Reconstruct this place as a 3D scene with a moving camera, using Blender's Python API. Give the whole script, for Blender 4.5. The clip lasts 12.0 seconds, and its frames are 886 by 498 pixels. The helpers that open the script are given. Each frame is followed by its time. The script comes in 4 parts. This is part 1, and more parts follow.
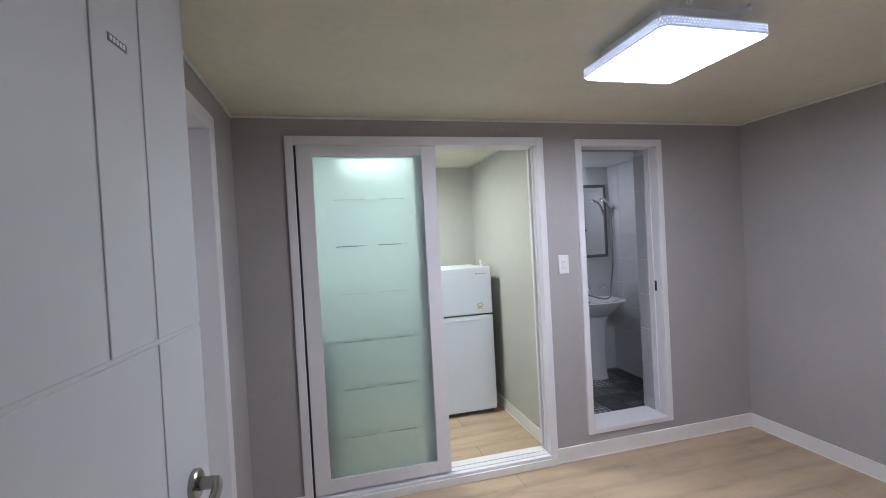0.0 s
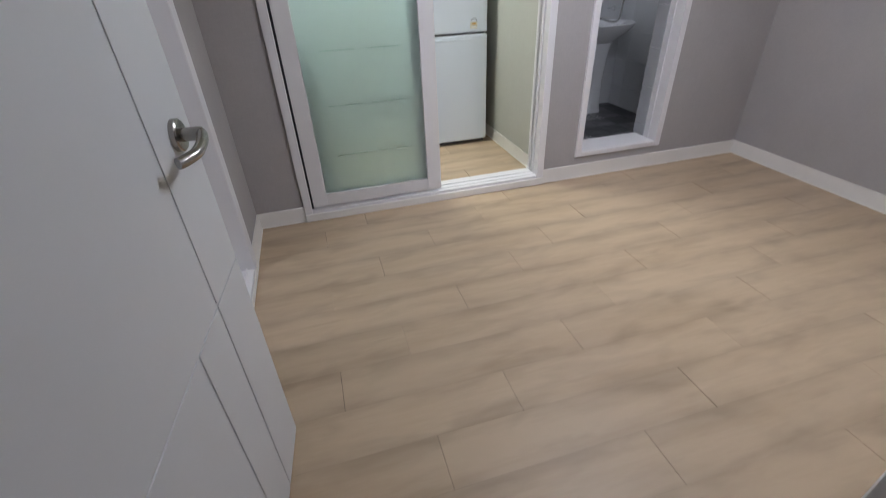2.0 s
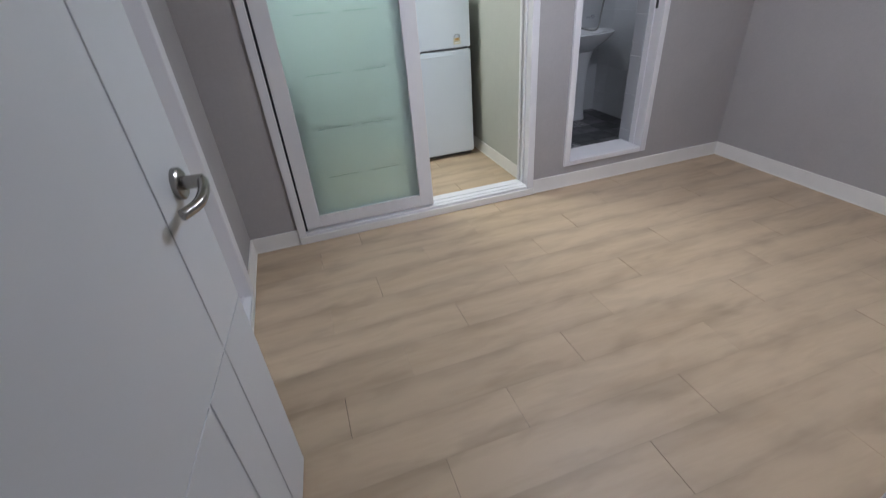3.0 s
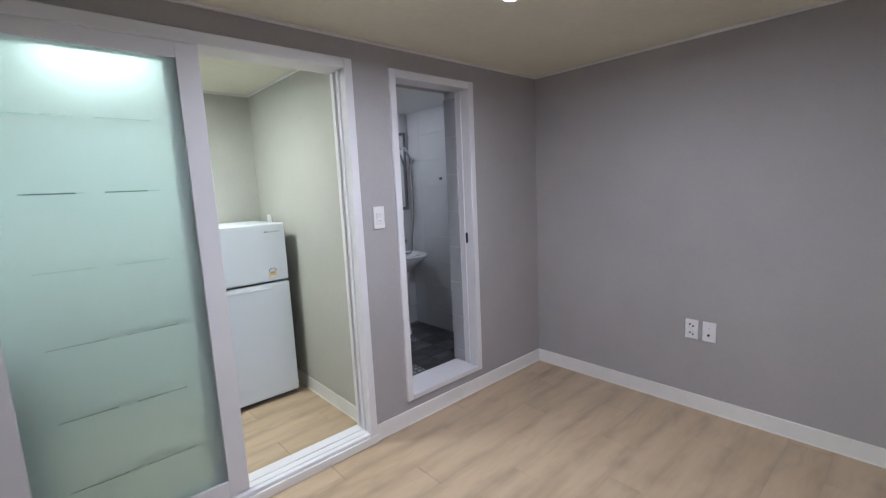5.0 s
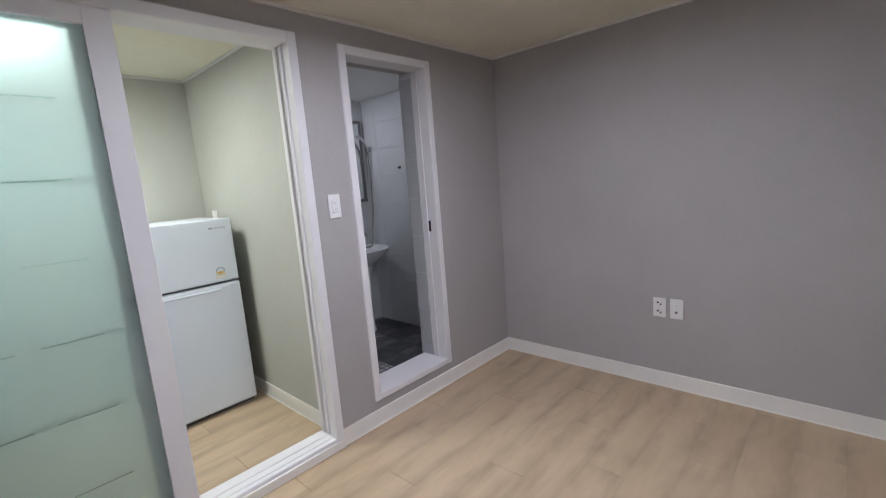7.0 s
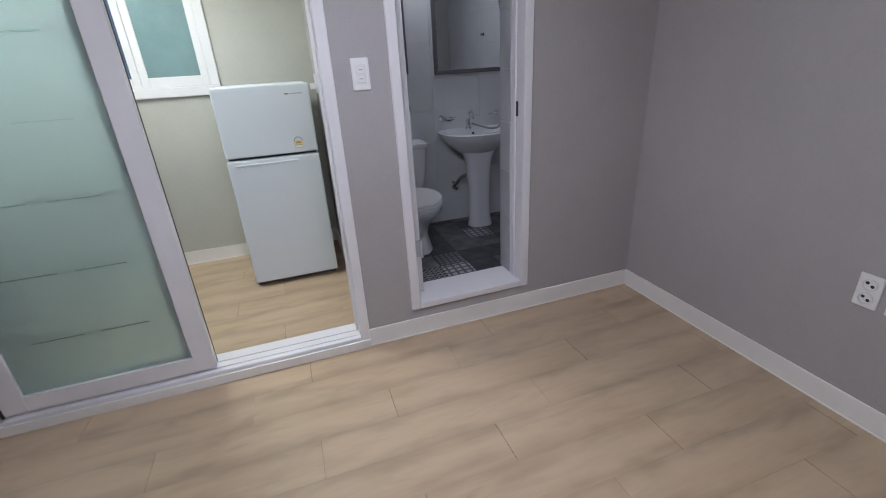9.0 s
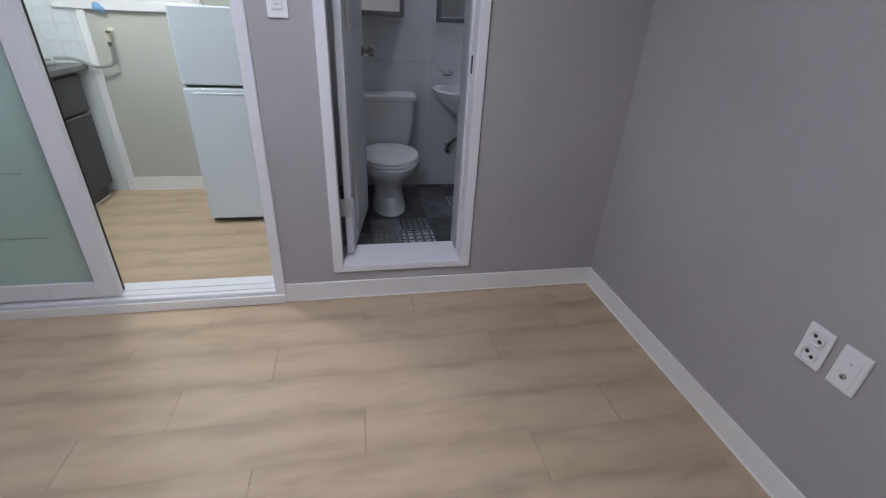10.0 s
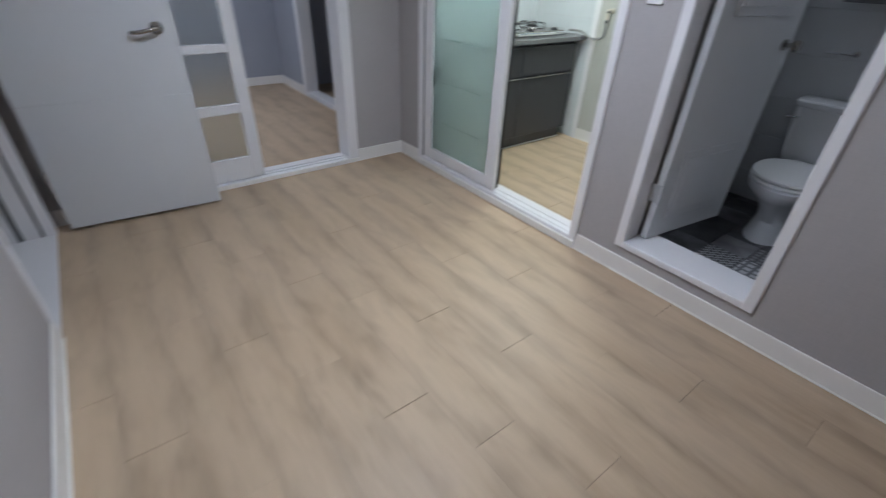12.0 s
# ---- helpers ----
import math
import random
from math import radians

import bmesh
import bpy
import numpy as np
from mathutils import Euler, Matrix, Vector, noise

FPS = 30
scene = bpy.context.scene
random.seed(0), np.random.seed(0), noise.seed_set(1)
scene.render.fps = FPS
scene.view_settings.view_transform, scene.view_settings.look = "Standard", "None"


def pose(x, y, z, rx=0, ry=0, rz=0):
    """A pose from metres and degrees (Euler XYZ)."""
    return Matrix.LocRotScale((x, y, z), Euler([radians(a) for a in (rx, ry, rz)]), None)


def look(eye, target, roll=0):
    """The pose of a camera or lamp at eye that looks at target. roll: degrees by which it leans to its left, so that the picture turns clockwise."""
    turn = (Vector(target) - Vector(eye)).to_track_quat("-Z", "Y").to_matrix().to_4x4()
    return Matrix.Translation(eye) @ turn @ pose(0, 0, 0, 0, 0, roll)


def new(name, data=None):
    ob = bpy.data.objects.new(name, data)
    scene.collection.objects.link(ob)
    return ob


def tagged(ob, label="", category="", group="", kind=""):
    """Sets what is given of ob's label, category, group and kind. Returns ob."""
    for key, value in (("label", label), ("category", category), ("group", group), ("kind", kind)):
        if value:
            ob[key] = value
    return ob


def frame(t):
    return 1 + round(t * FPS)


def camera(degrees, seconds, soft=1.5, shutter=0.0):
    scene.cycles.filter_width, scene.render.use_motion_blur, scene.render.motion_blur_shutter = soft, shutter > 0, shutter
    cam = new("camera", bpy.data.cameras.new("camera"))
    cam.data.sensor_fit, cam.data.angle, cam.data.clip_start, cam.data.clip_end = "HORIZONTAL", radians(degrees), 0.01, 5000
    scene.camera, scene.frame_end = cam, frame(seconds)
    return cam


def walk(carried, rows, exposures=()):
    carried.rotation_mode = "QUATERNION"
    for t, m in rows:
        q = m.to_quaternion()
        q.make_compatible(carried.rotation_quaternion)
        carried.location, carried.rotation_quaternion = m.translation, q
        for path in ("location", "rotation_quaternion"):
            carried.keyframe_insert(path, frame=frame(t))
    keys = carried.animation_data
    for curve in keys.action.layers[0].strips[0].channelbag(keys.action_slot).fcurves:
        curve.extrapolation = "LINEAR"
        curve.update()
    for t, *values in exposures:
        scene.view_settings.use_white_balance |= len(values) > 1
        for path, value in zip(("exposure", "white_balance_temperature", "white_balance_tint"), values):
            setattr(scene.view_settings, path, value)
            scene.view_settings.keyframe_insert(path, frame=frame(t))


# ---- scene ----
cam = camera(90.9, 12.0, soft=1.0, shutter=0.35)
PATH = [
    (0, (0.29, 0.134, 1.468), (0.782, 2.072, 1.434), -3.1),
    (0.5, (0.29, 0.137, 1.463), (0.804, 2.069, 1.431), -3.3),
    (1, (0.294, 0.154, 1.411), (0.801, 2.077, 1.203), -2.3),
    (1.5, (0.283, 0.192, 1.321), (0.771, 2.019, 0.669), -1.4),
    (2, (0.252, 0.213, 1.242), (0.686, 1.842, 0.166), -2.6),
    (2.5, (0.225, 0.215, 1.247), (0.648, 1.787, 0.085), -3.8),
    (3, (0.238, 0.234, 1.292), (0.716, 1.868, 0.242), -4.8),
    (3.5, (0.33, 0.308, 1.323), (0.994, 1.991, 0.47), -5.1),
    (5.5, (0.378, 0.687, 1.457), (1.798, 2.091, 1.334), -2.4),
    (6, (0.387, 0.686, 1.463), (1.815, 2.086, 1.438), -2.3),
    (6.5, (0.414, 0.709, 1.419), (1.843, 2.105, 1.323), -3.0),
    (7, (0.459, 0.747, 1.373), (1.901, 2.095, 1.057), -4.5),
    (7.5, (0.617, 0.823, 1.341), (1.923, 2.242, 0.811), -3.7),
    (9.5, (1.701, 0.773, 1.283), (2.122, 2.53, 0.425), -1.4),
    (10, (1.989, 0.827, 1.253), (2.353, 2.553, 0.31), 3.1),
    (10.5, (2.317, 0.833, 1.264), (2.253, 2.573, 0.28), 1.4),
    (11, (2.565, 0.875, 1.285), (2.032, 2.529, 0.296), 0.4),
    (11.5, (2.694, 0.926, 1.287), (1.71, 2.363, 0.305), 0.9),
    (12, (2.815, 0.78, 1.309), (1.496, 1.824, 0.227), 2.4),
]
walk(cam, [(t, look(eye, target, roll)) for t, eye, target, roll in PATH], [(0, 0.02, 6250, 12), (2, -0.07, 6500, 10), (3.5, -0.15, 6100, 9), (6, 0.05, 6350, 12), (7.5, -0.16, 6450, 12), (9.5, -0.27, 6150, 13), (11, -0.22, 5950, 9), (12, -0.11, 6000, 7)])

# ---- world ----
world = bpy.data.worlds.new("world")
scene.world = world
world.use_nodes = True
world.node_tree.nodes["Background"].inputs[0].default_value = (0.25, 0.35, 0.5, 1)
world.node_tree.nodes["Background"].inputs[1].default_value = 0.15
scene.view_settings.exposure = 0.0
LAMP_ROOM = 47.5
LAMP_KITCHEN = 42.0
LAMP_SIDE_FILL = 33.0
LAMP_BATH = 55.0


# ---- materials ----
def mat(name):
    m = bpy.data.materials.new(name)
    m.use_nodes = True
    nt = m.node_tree
    return m, nt, nt.nodes["Principled BSDF"]


def node(nt, kind, **inputs):
    n = nt.nodes.new(kind)
    for k, v in inputs.items():
        n.inputs[k.replace("_", " ")].default_value = v
    return n


def surface(name, colour, rough=0.5, metal=0.0, var=0.06, scale=6.0, grain=200.0, bump=0.08, dist=0.001, spec=0.5, stretch=(1, 1, 1)):
    """Paint, plastic, metal, ceramic: two scales of tone variation and fine relief."""
    m, nt, b = mat(name)
    L = nt.links
    co = nt.nodes.new("ShaderNodeTexCoord")
    mp = node(nt, "ShaderNodeMapping", Scale=stretch)
    L.new(co.outputs["Object"], mp.inputs["Vector"])
    n1 = node(nt, "ShaderNodeTexNoise", Scale=scale, Detail=4.0, Roughness=0.6)
    n2 = node(nt, "ShaderNodeTexNoise", Scale=grain, Detail=3.0, Roughness=0.6)
    for n in (n1, n2):
        L.new(mp.outputs[0], n.inputs["Vector"])
    add = node(nt, "ShaderNodeMath")
    add.operation = "MULTIPLY_ADD"
    add.inputs[1].default_value = 0.35
    L.new(n2.outputs["Fac"], add.inputs[0])
    L.new(n1.outputs["Fac"], add.inputs[2])
    mr = node(nt, "ShaderNodeMapRange", From_Min=0.35, From_Max=1.0, To_Min=1 - var, To_Max=1 + var)
    L.new(add.outputs[0], mr.inputs["Value"])
    hs = node(nt, "ShaderNodeHueSaturation", Color=(*colour, 1))
    L.new(mr.outputs[0], hs.inputs["Value"])
    L.new(hs.outputs[0], b.inputs["Base Color"])
    rr = node(nt, "ShaderNodeMapRange", From_Min=0.3, From_Max=0.7, To_Min=max(0.02, rough * 0.95), To_Max=min(1.0, rough * 1.05))
    L.new(n1.outputs["Fac"], rr.inputs["Value"])
    L.new(rr.outputs[0], b.inputs["Roughness"])
    b.inputs["Metallic"].default_value = metal
    b.inputs["Specular IOR Level"].default_value = spec
    if bump:
        bp = node(nt, "ShaderNodeBump", Strength=bump, Distance=dist)
        L.new(n2.outputs["Fac"], bp.inputs["Height"])
        L.new(bp.outputs[0], b.inputs["Normal"])
    return m


def wallpaper(name, colour):
    """Embossed paper: short vertical and horizontal threads, faint large unevenness."""
    m, nt, b = mat(name)
    L = nt.links
    co = nt.nodes.new("ShaderNodeTexCoord")
    heights = []
    for sc in ((260, 260, 30), (30, 30, 260)):
        mp = node(nt, "ShaderNodeMapping", Scale=sc)
        L.new(co.outputs["Object"], mp.inputs["Vector"])
        n = node(nt, "ShaderNodeTexNoise", Scale=1.0, Detail=3.0, Roughness=0.6)
        L.new(mp.outputs[0], n.inputs["Vector"])
        heights.append(n)
    add = node(nt, "ShaderNodeMath")
    add.operation = "ADD"
    L.new(heights[0].outputs["Fac"], add.inputs[0])
    L.new(heights[1].outputs["Fac"], add.inputs[1])
    big = node(nt, "ShaderNodeTexNoise", Scale=1.6, Detail=5.0, Roughness=0.65)
    L.new(co.outputs["Object"], big.inputs["Vector"])
    tot = node(nt, "ShaderNodeMath")
    tot.operation = "MULTIPLY_ADD"
    tot.inputs[1].default_value = 0.5
    L.new(add.outputs[0], tot.inputs[0])
    L.new(big.outputs["Fac"], tot.inputs[2])
    mr = node(nt, "ShaderNodeMapRange", From_Min=0.6, From_Max=1.4, To_Min=0.9, To_Max=1.1)
    L.new(tot.outputs[0], mr.inputs["Value"])
    hs = node(nt, "ShaderNodeHueSaturation", Color=(*colour, 1))
    L.new(mr.outputs[0], hs.inputs["Value"])
    L.new(hs.outputs[0], b.inputs["Base Color"])
    b.inputs["Roughness"].default_value = 0.75
    b.inputs["Specular IOR Level"].default_value = 0.25
    bp = node(nt, "ShaderNodeBump", Strength=0.18, Distance=0.0015)
    L.new(add.outputs[0], bp.inputs["Height"])
    L.new(bp.outputs[0], b.inputs["Normal"])
    return m


def plank_wood(name, light, dark):
    """Printed oak: streaks along the plank, cloudy dark bands, a few knots; each plank differs by its own random shift."""
    m, nt, b = mat(name)
    L = nt.links
    co = nt.nodes.new("ShaderNodeTexCoord")
    geo = nt.nodes.new("ShaderNodeNewGeometry")
    info = nt.nodes.new("ShaderNodeObjectInfo")
    shift = node(nt, "ShaderNodeVectorMath")
    shift.operation = "MULTIPLY_ADD"
    L.new(info.outputs["Random"], shift.inputs[0])
    shift.inputs[1].default_value = (3.1, 7.7, 0)
    L.new(geo.outputs["Position"], shift.inputs[2])

    def streak(sx, sy, detail, dist, own=True):
        mp = node(nt, "ShaderNodeMapping", Scale=(sx, sy, 1))
        L.new(shift.outputs[0] if own else geo.outputs["Position"], mp.inputs["Vector"])
        n = node(nt, "ShaderNodeTexNoise", Scale=1.0, Detail=detail, Roughness=0.62, Distortion=dist)
        L.new(mp.outputs[0], n.inputs["Vector"])
        return n
    bands = streak(1.1, 6.0, 1.5, 0.2, False)
    fine = streak(6.0, 90.0, 4.0, 0.5)
    cloud = streak(3.0, 22.0, 4.0, 0.3)
    ramp = nt.nodes.new("ShaderNodeValToRGB")
    ramp.color_ramp.elements[0].position, ramp.color_ramp.elements[0].color = 0.36, (*dark, 1)
    ramp.color_ramp.elements[1].position, ramp.color_ramp.elements[1].color = 0.57, (*light, 1)
    mix = node(nt, "ShaderNodeMath")
    mix.operation = "MULTIPLY_ADD"
    mix.inputs[1].default_value = 0.14
    L.new(fine.outputs["Fac"], mix.inputs[0])
    half = node(nt, "ShaderNodeMath")
    half.operation = "MULTIPLY_ADD"
    half.inputs[1].default_value = 0.56
    L.new(bands.outputs["Fac"], half.inputs[0])
    c3 = node(nt, "ShaderNodeMath")
    c3.operation = "MULTIPLY"
    c3.inputs[1].default_value = 0.34
    L.new(cloud.outputs["Fac"], c3.inputs[0])
    L.new(c3.outputs[0], half.inputs[2])
    L.new(half.outputs[0], mix.inputs[2])
    L.new(mix.outputs[0], ramp.inputs["Fac"])
    smudge = streak(3.2, 11.0, 2.0, 0.5, False)
    spot = node(nt, "ShaderNodeMapRange", From_Min=0.48, From_Max=0.78, To_Min=1.02, To_Max=0.86)
    L.new(smudge.outputs["Fac"], spot.inputs["Value"])
    tone = node(nt, "ShaderNodeMapRange", To_Min=0.985, To_Max=1.015)
    L.new(info.outputs["Random"], tone.inputs["Value"])
    hs = nt.nodes.new("ShaderNodeHueSaturation")
    sep = nt.nodes.new("ShaderNodeSeparateXYZ")
    L.new(co.outputs["Object"], sep.inputs[0])
    wave = streak(2.4, 5.0, 2.5, 0.4)
    side = node(nt, "ShaderNodeMath")
    side.operation = "MULTIPLY_ADD"
    side.inputs[1].default_value = 0.24
    L.new(wave.outputs["Fac"], side.inputs[0])
    far = node(nt, "ShaderNodeMath")
    far.operation = "ABSOLUTE"
    L.new(sep.outputs["Y"], far.inputs[0])
    L.new(far.outputs[0], side.inputs[2])
    edge = node(nt, "ShaderNodeMapRange", From_Min=0.135, From_Max=0.255, To_Min=1.025, To_Max=0.80)
    edge.interpolation_type = "SMOOTHSTEP"
    L.new(side.outputs[0], edge.inputs["Value"])
    dim = node(nt, "ShaderNodeMath")
    dim.operation = "MULTIPLY"
    L.new(tone.outputs[0], dim.inputs[0])
    L.new(edge.outputs[0], dim.inputs[1])
    both = node(nt, "ShaderNodeMath")
    both.operation = "MULTIPLY"
    L.new(dim.outputs[0], both.inputs[0])
    L.new(spot.outputs[0], both.inputs[1])
    L.new(both.outputs[0], hs.inputs["Value"])
    L.new(ramp.outputs[0], hs.inputs["Color"])
    L.new(hs.outputs[0], b.inputs["Base Color"])
    rr = node(nt, "ShaderNodeMapRange", To_Min=0.38, To_Max=0.55)
    L.new(cloud.outputs["Fac"], rr.inputs["Value"])
    L.new(rr.outputs[0], b.inputs["Roughness"])
    b.inputs["Specular IOR Level"].default_value = 0.35
    bp = node(nt, "ShaderNodeBump", Strength=0.06, Distance=0.001)
    L.new(fine.outputs["Fac"], bp.inputs["Height"])
    L.new(bp.outputs[0], b.inputs["Normal"])
    return m


def pattern_tile(name, a, c, freq, style):
    """Cement-look floor tile with a printed two-tone pattern."""
    m, nt, b = mat(name)
    L = nt.links
    co = nt.nodes.new("ShaderNodeTexCoord")
    mp = node(nt, "ShaderNodeMapping", Scale=(freq, freq, freq))
    L.new(co.outputs["Object"], mp.inputs["Vector"])
    if style == "checker":
        p = node(nt, "ShaderNodeTexVoronoi", Scale=1.0, Randomness=0.0)
        p.distance = "CHEBYCHEV"
    elif style == "ring":
        p = node(nt, "ShaderNodeTexVoronoi", Scale=1.0, Randomness=0.0)
        p.distance = "MANHATTAN"
    else:
        p = node(nt, "ShaderNodeTexNoise", Scale=1.0, Detail=6.0, Roughness=0.7)
    L.new(mp.outputs[0], p.inputs["Vector"])
    ramp = nt.nodes.new("ShaderNodeValToRGB")
    e = ramp.color_ramp.elements
    e[0].position, e[0].color = 0.30, (*a, 1)
    e[1].position, e[1].color = 0.36 if style != "cloud" else 0.7, (*c, 1)
    if style == "ring":
        k = ramp.color_ramp.elements.new(0.52)
        k.color = (*c, 1)
        k = ramp.color_ramp.elements.new(0.56)
        k.color = (*a, 1)
    L.new(p.outputs[0], ramp.inputs["Fac"])
    n = node(nt, "ShaderNodeTexNoise", Scale=9.0, Detail=6.0)
    L.new(co.outputs["Object"], n.inputs["Vector"])
    mr = node(nt, "ShaderNodeMapRange", To_Min=0.6, To_Max=1.4)
    L.new(n.outputs["Fac"], mr.inputs["Value"])
    hs = nt.nodes.new("ShaderNodeHueSaturation")
    L.new(mr.outputs[0], hs.inputs["Value"])
    L.new(ramp.outputs[0], hs.inputs["Color"])
    L.new(hs.outputs[0], b.inputs["Base Color"])
    b.inputs["Roughness"].default_value = 0.45
    return m


def emitter(name, colour, strength, base=(0.8, 0.8, 0.8)):
    m, nt, b = mat(name)
    b.inputs["Base Color"].default_value = (*base, 1)
    b.inputs["Emission Color"].default_value = (*colour, 1)
    b.inputs["Emission Strength"].default_value = strength
    return m


def glass(name, colour, rough, ior=1.45):
    m, nt, b = mat(name)
    b.inputs["Base Color"].default_value = (*colour, 1)
    b.inputs["Roughness"].default_value = rough
    b.inputs["IOR"].default_value = ior
    b.inputs["Transmission Weight"].default_value = 1.0
    return m


def frosted(name, colour):
    """Acid-etched pane: mostly scattered transmission, a little diffuse and gloss."""
    m, nt, b = mat(name)
    L = nt.links
    tr = node(nt, "ShaderNodeBsdfTranslucent", Color=(*colour, 1))
    di = node(nt, "ShaderNodeBsdfDiffuse", Color=(0.70, 0.82, 0.80, 1))
    rf = node(nt, "ShaderNodeBsdfRefraction", Color=(*colour, 1), Roughness=0.56, IOR=1.25)
    m1 = node(nt, "ShaderNodeMixShader", Fac=0.12)
    L.new(tr.outputs[0], m1.inputs[1])
    L.new(di.outputs[0], m1.inputs[2])
    m2 = node(nt, "ShaderNodeMixShader", Fac=0.72)
    L.new(m1.outputs[0], m2.inputs[1])
    L.new(rf.outputs[0], m2.inputs[2])
    gl = node(nt, "ShaderNodeBsdfGlossy", Roughness=0.35)
    m3 = node(nt, "ShaderNodeMixShader", Fac=0.04)
    L.new(m2.outputs[0], m3.inputs[1])
    L.new(gl.outputs[0], m3.inputs[2])
    out = nt.nodes["Material Output"]
    L.new(m3.outputs[0], out.inputs["Surface"])
    return m


M_WALL = wallpaper("grey_wallpaper", (0.418, 0.398, 0.393))
M_KWALL = wallpaper("kitchen_wallpaper", (0.49, 0.49, 0.445))
M_SIDEWALL = wallpaper("side_room_wallpaper", (0.36, 0.38, 0.43))
M_CEIL = wallpaper("ceiling_paper", (0.79, 0.758, 0.625))
M_FRAME = surface("white_pvc_foil", (0.78, 0.77, 0.78), 0.38, var=0.03, scale=3, grain=320, bump=0.0)
M_DOOR = surface("white_door_foil", (0.62, 0.63, 0.645), 0.42, var=0.03, scale=2.5, grain=420, bump=0.06)
M_BASE = surface("white_baseboard", (0.82, 0.80, 0.765), 0.42, var=0.06, scale=4, grain=240, bump=0.04)
M_CAULK = surface("white_caulk", (0.88, 0.865, 0.81), 0.4, bump=0.02)
M_WOOD = plank_wood("oak_planks", (0.525, 0.400, 0.275), (0.455, 0.338, 0.224))
M_SUB = surface("joint_dark", (0.12, 0.09, 0.062), 0.9)
M_STEEL = surface("brushed_steel", (0.36, 0.345, 0.325), 0.26, 1.0, var=0.05, scale=12, grain=500, bump=0.05)
M_CHROME = surface("chrome", (0.75, 0.76, 0.78), 0.10, 1.0, var=0.03, bump=0)
M_BLACK = surface("black_plastic", (0.02, 0.02, 0.022), 0.45, bump=0.04)
M_RUBBER_GAP = surface("dark_gasket_and_gap", (0.025, 0.025, 0.028), 0.7)
M_PLASTIC = surface("white_plastic", (0.82, 0.82, 0.81), 0.34, var=0.012, bump=0.0)
M_GREYPL = surface("grey_plastic", (0.45, 0.46, 0.48), 0.4, bump=0.02)
M_FRIDGE = surface("fridge_white", (0.70, 0.755, 0.81), 0.35, var=0.008, scale=3, grain=300, bump=0.0)
M_GASKET = surface("fridge_gap", (0.08, 0.085, 0.09), 0.6)
M_CER = surface("white_ceramic", (0.80, 0.81, 0.83), 0.16, var=0.012, scale=3, grain=60, bump=0.0)
M_CAB = surface("dark_grey_laminate", (0.055, 0.055, 0.062), 0.36, var=0.08, scale=5, grain=260, bump=0.03)
M_TOP = surface("grey_worktop", (0.17, 0.172, 0.175), 0.5, var=0.12, scale=30, grain=400, bump=0.02)
M_WTILE = surface("light_wall_tile", (0.65, 0.66, 0.675), 0.30, var=0.05, scale=3, grain=120, bump=0.02)
# wall tile settings again with a darker base colour
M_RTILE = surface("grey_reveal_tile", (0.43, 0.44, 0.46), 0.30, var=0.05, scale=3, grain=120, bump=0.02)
M_KTILE = surface("white_kitchen_tile", (0.67, 0.70, 0.715), 0.18, var=0.04, scale=4, grain=80, bump=0.02)
M_GROUT = surface("grout", (0.62, 0.62, 0.62), 0.9, var=0.15)
M_DGROUT = surface("floor_grout", (0.16, 0.16, 0.16), 0.9, var=0.2)
M_MIRROR = surface("mirror", (0.86, 0.88, 0.88), 0.02, 1.0, var=0.01, bump=0)
M_MFRAME = surface("dark_silver_frame", (0.20, 0.20, 0.21), 0.35, 0.7, var=0.15, scale=40, grain=300)
M_FROST = frosted("frosted_glass", (0.905, 0.963, 0.960))
M_CLEAR = glass("clear_glass", (0.82, 0.95, 0.90), 0.10)
M_PGLASS = glass("reeded_glass", (0.80, 0.84, 0.82), 0.30)
# opaque colours standing in for the frosted window glass
M_BLUEPANE = surface("blue_frosted_pane", (0.080, 0.120, 0.205), 0.25, var=0.25, scale=5)
M_TEALPANE = surface("teal_frosted_pane", (0.19, 0.295, 0.305), 0.30, var=0.15, scale=5)
M_BLUE = surface("blue_plastic", (0.20, 0.36, 0.58), 0.35)
M_STICKER = surface("cream_sticker", (0.72, 0.66, 0.45), 0.5)
M_ORANGE = surface("orange_print", (0.65, 0.33, 0.06), 0.5)
M_TEXT = surface("grey_print", (0.22, 0.22, 0.24), 0.5)
M_VALVE = surface("cream_valve_plastic", (0.62, 0.58, 0.48), 0.4)
M_HOSE = surface("grey_hose", (0.28, 0.28, 0.27), 0.5)
M_DIFF = emitter("room_lamp_diffuser", (0.83, 0.865, 1.0), LAMP_ROOM)
M_RIM = emitter("lamp_rim", (0.60, 0.67, 1.0), 0.20, (0.40, 0.43, 0.52))
M_DOT = emitter("lamp_rim_holes", (0.70, 0.79, 1.0), 9.0)
M_KDIFF = emitter("kitchen_lamp_diffuser", (0.95, 1.0, 0.94), LAMP_KITCHEN)
M_SFILL = emitter("side_fill_diffuser", (0.84, 0.87, 1.0), LAMP_SIDE_FILL)
M_BDIFF = emitter("bathroom_lamp_diffuser", (0.87, 0.91, 1.0), LAMP_BATH)
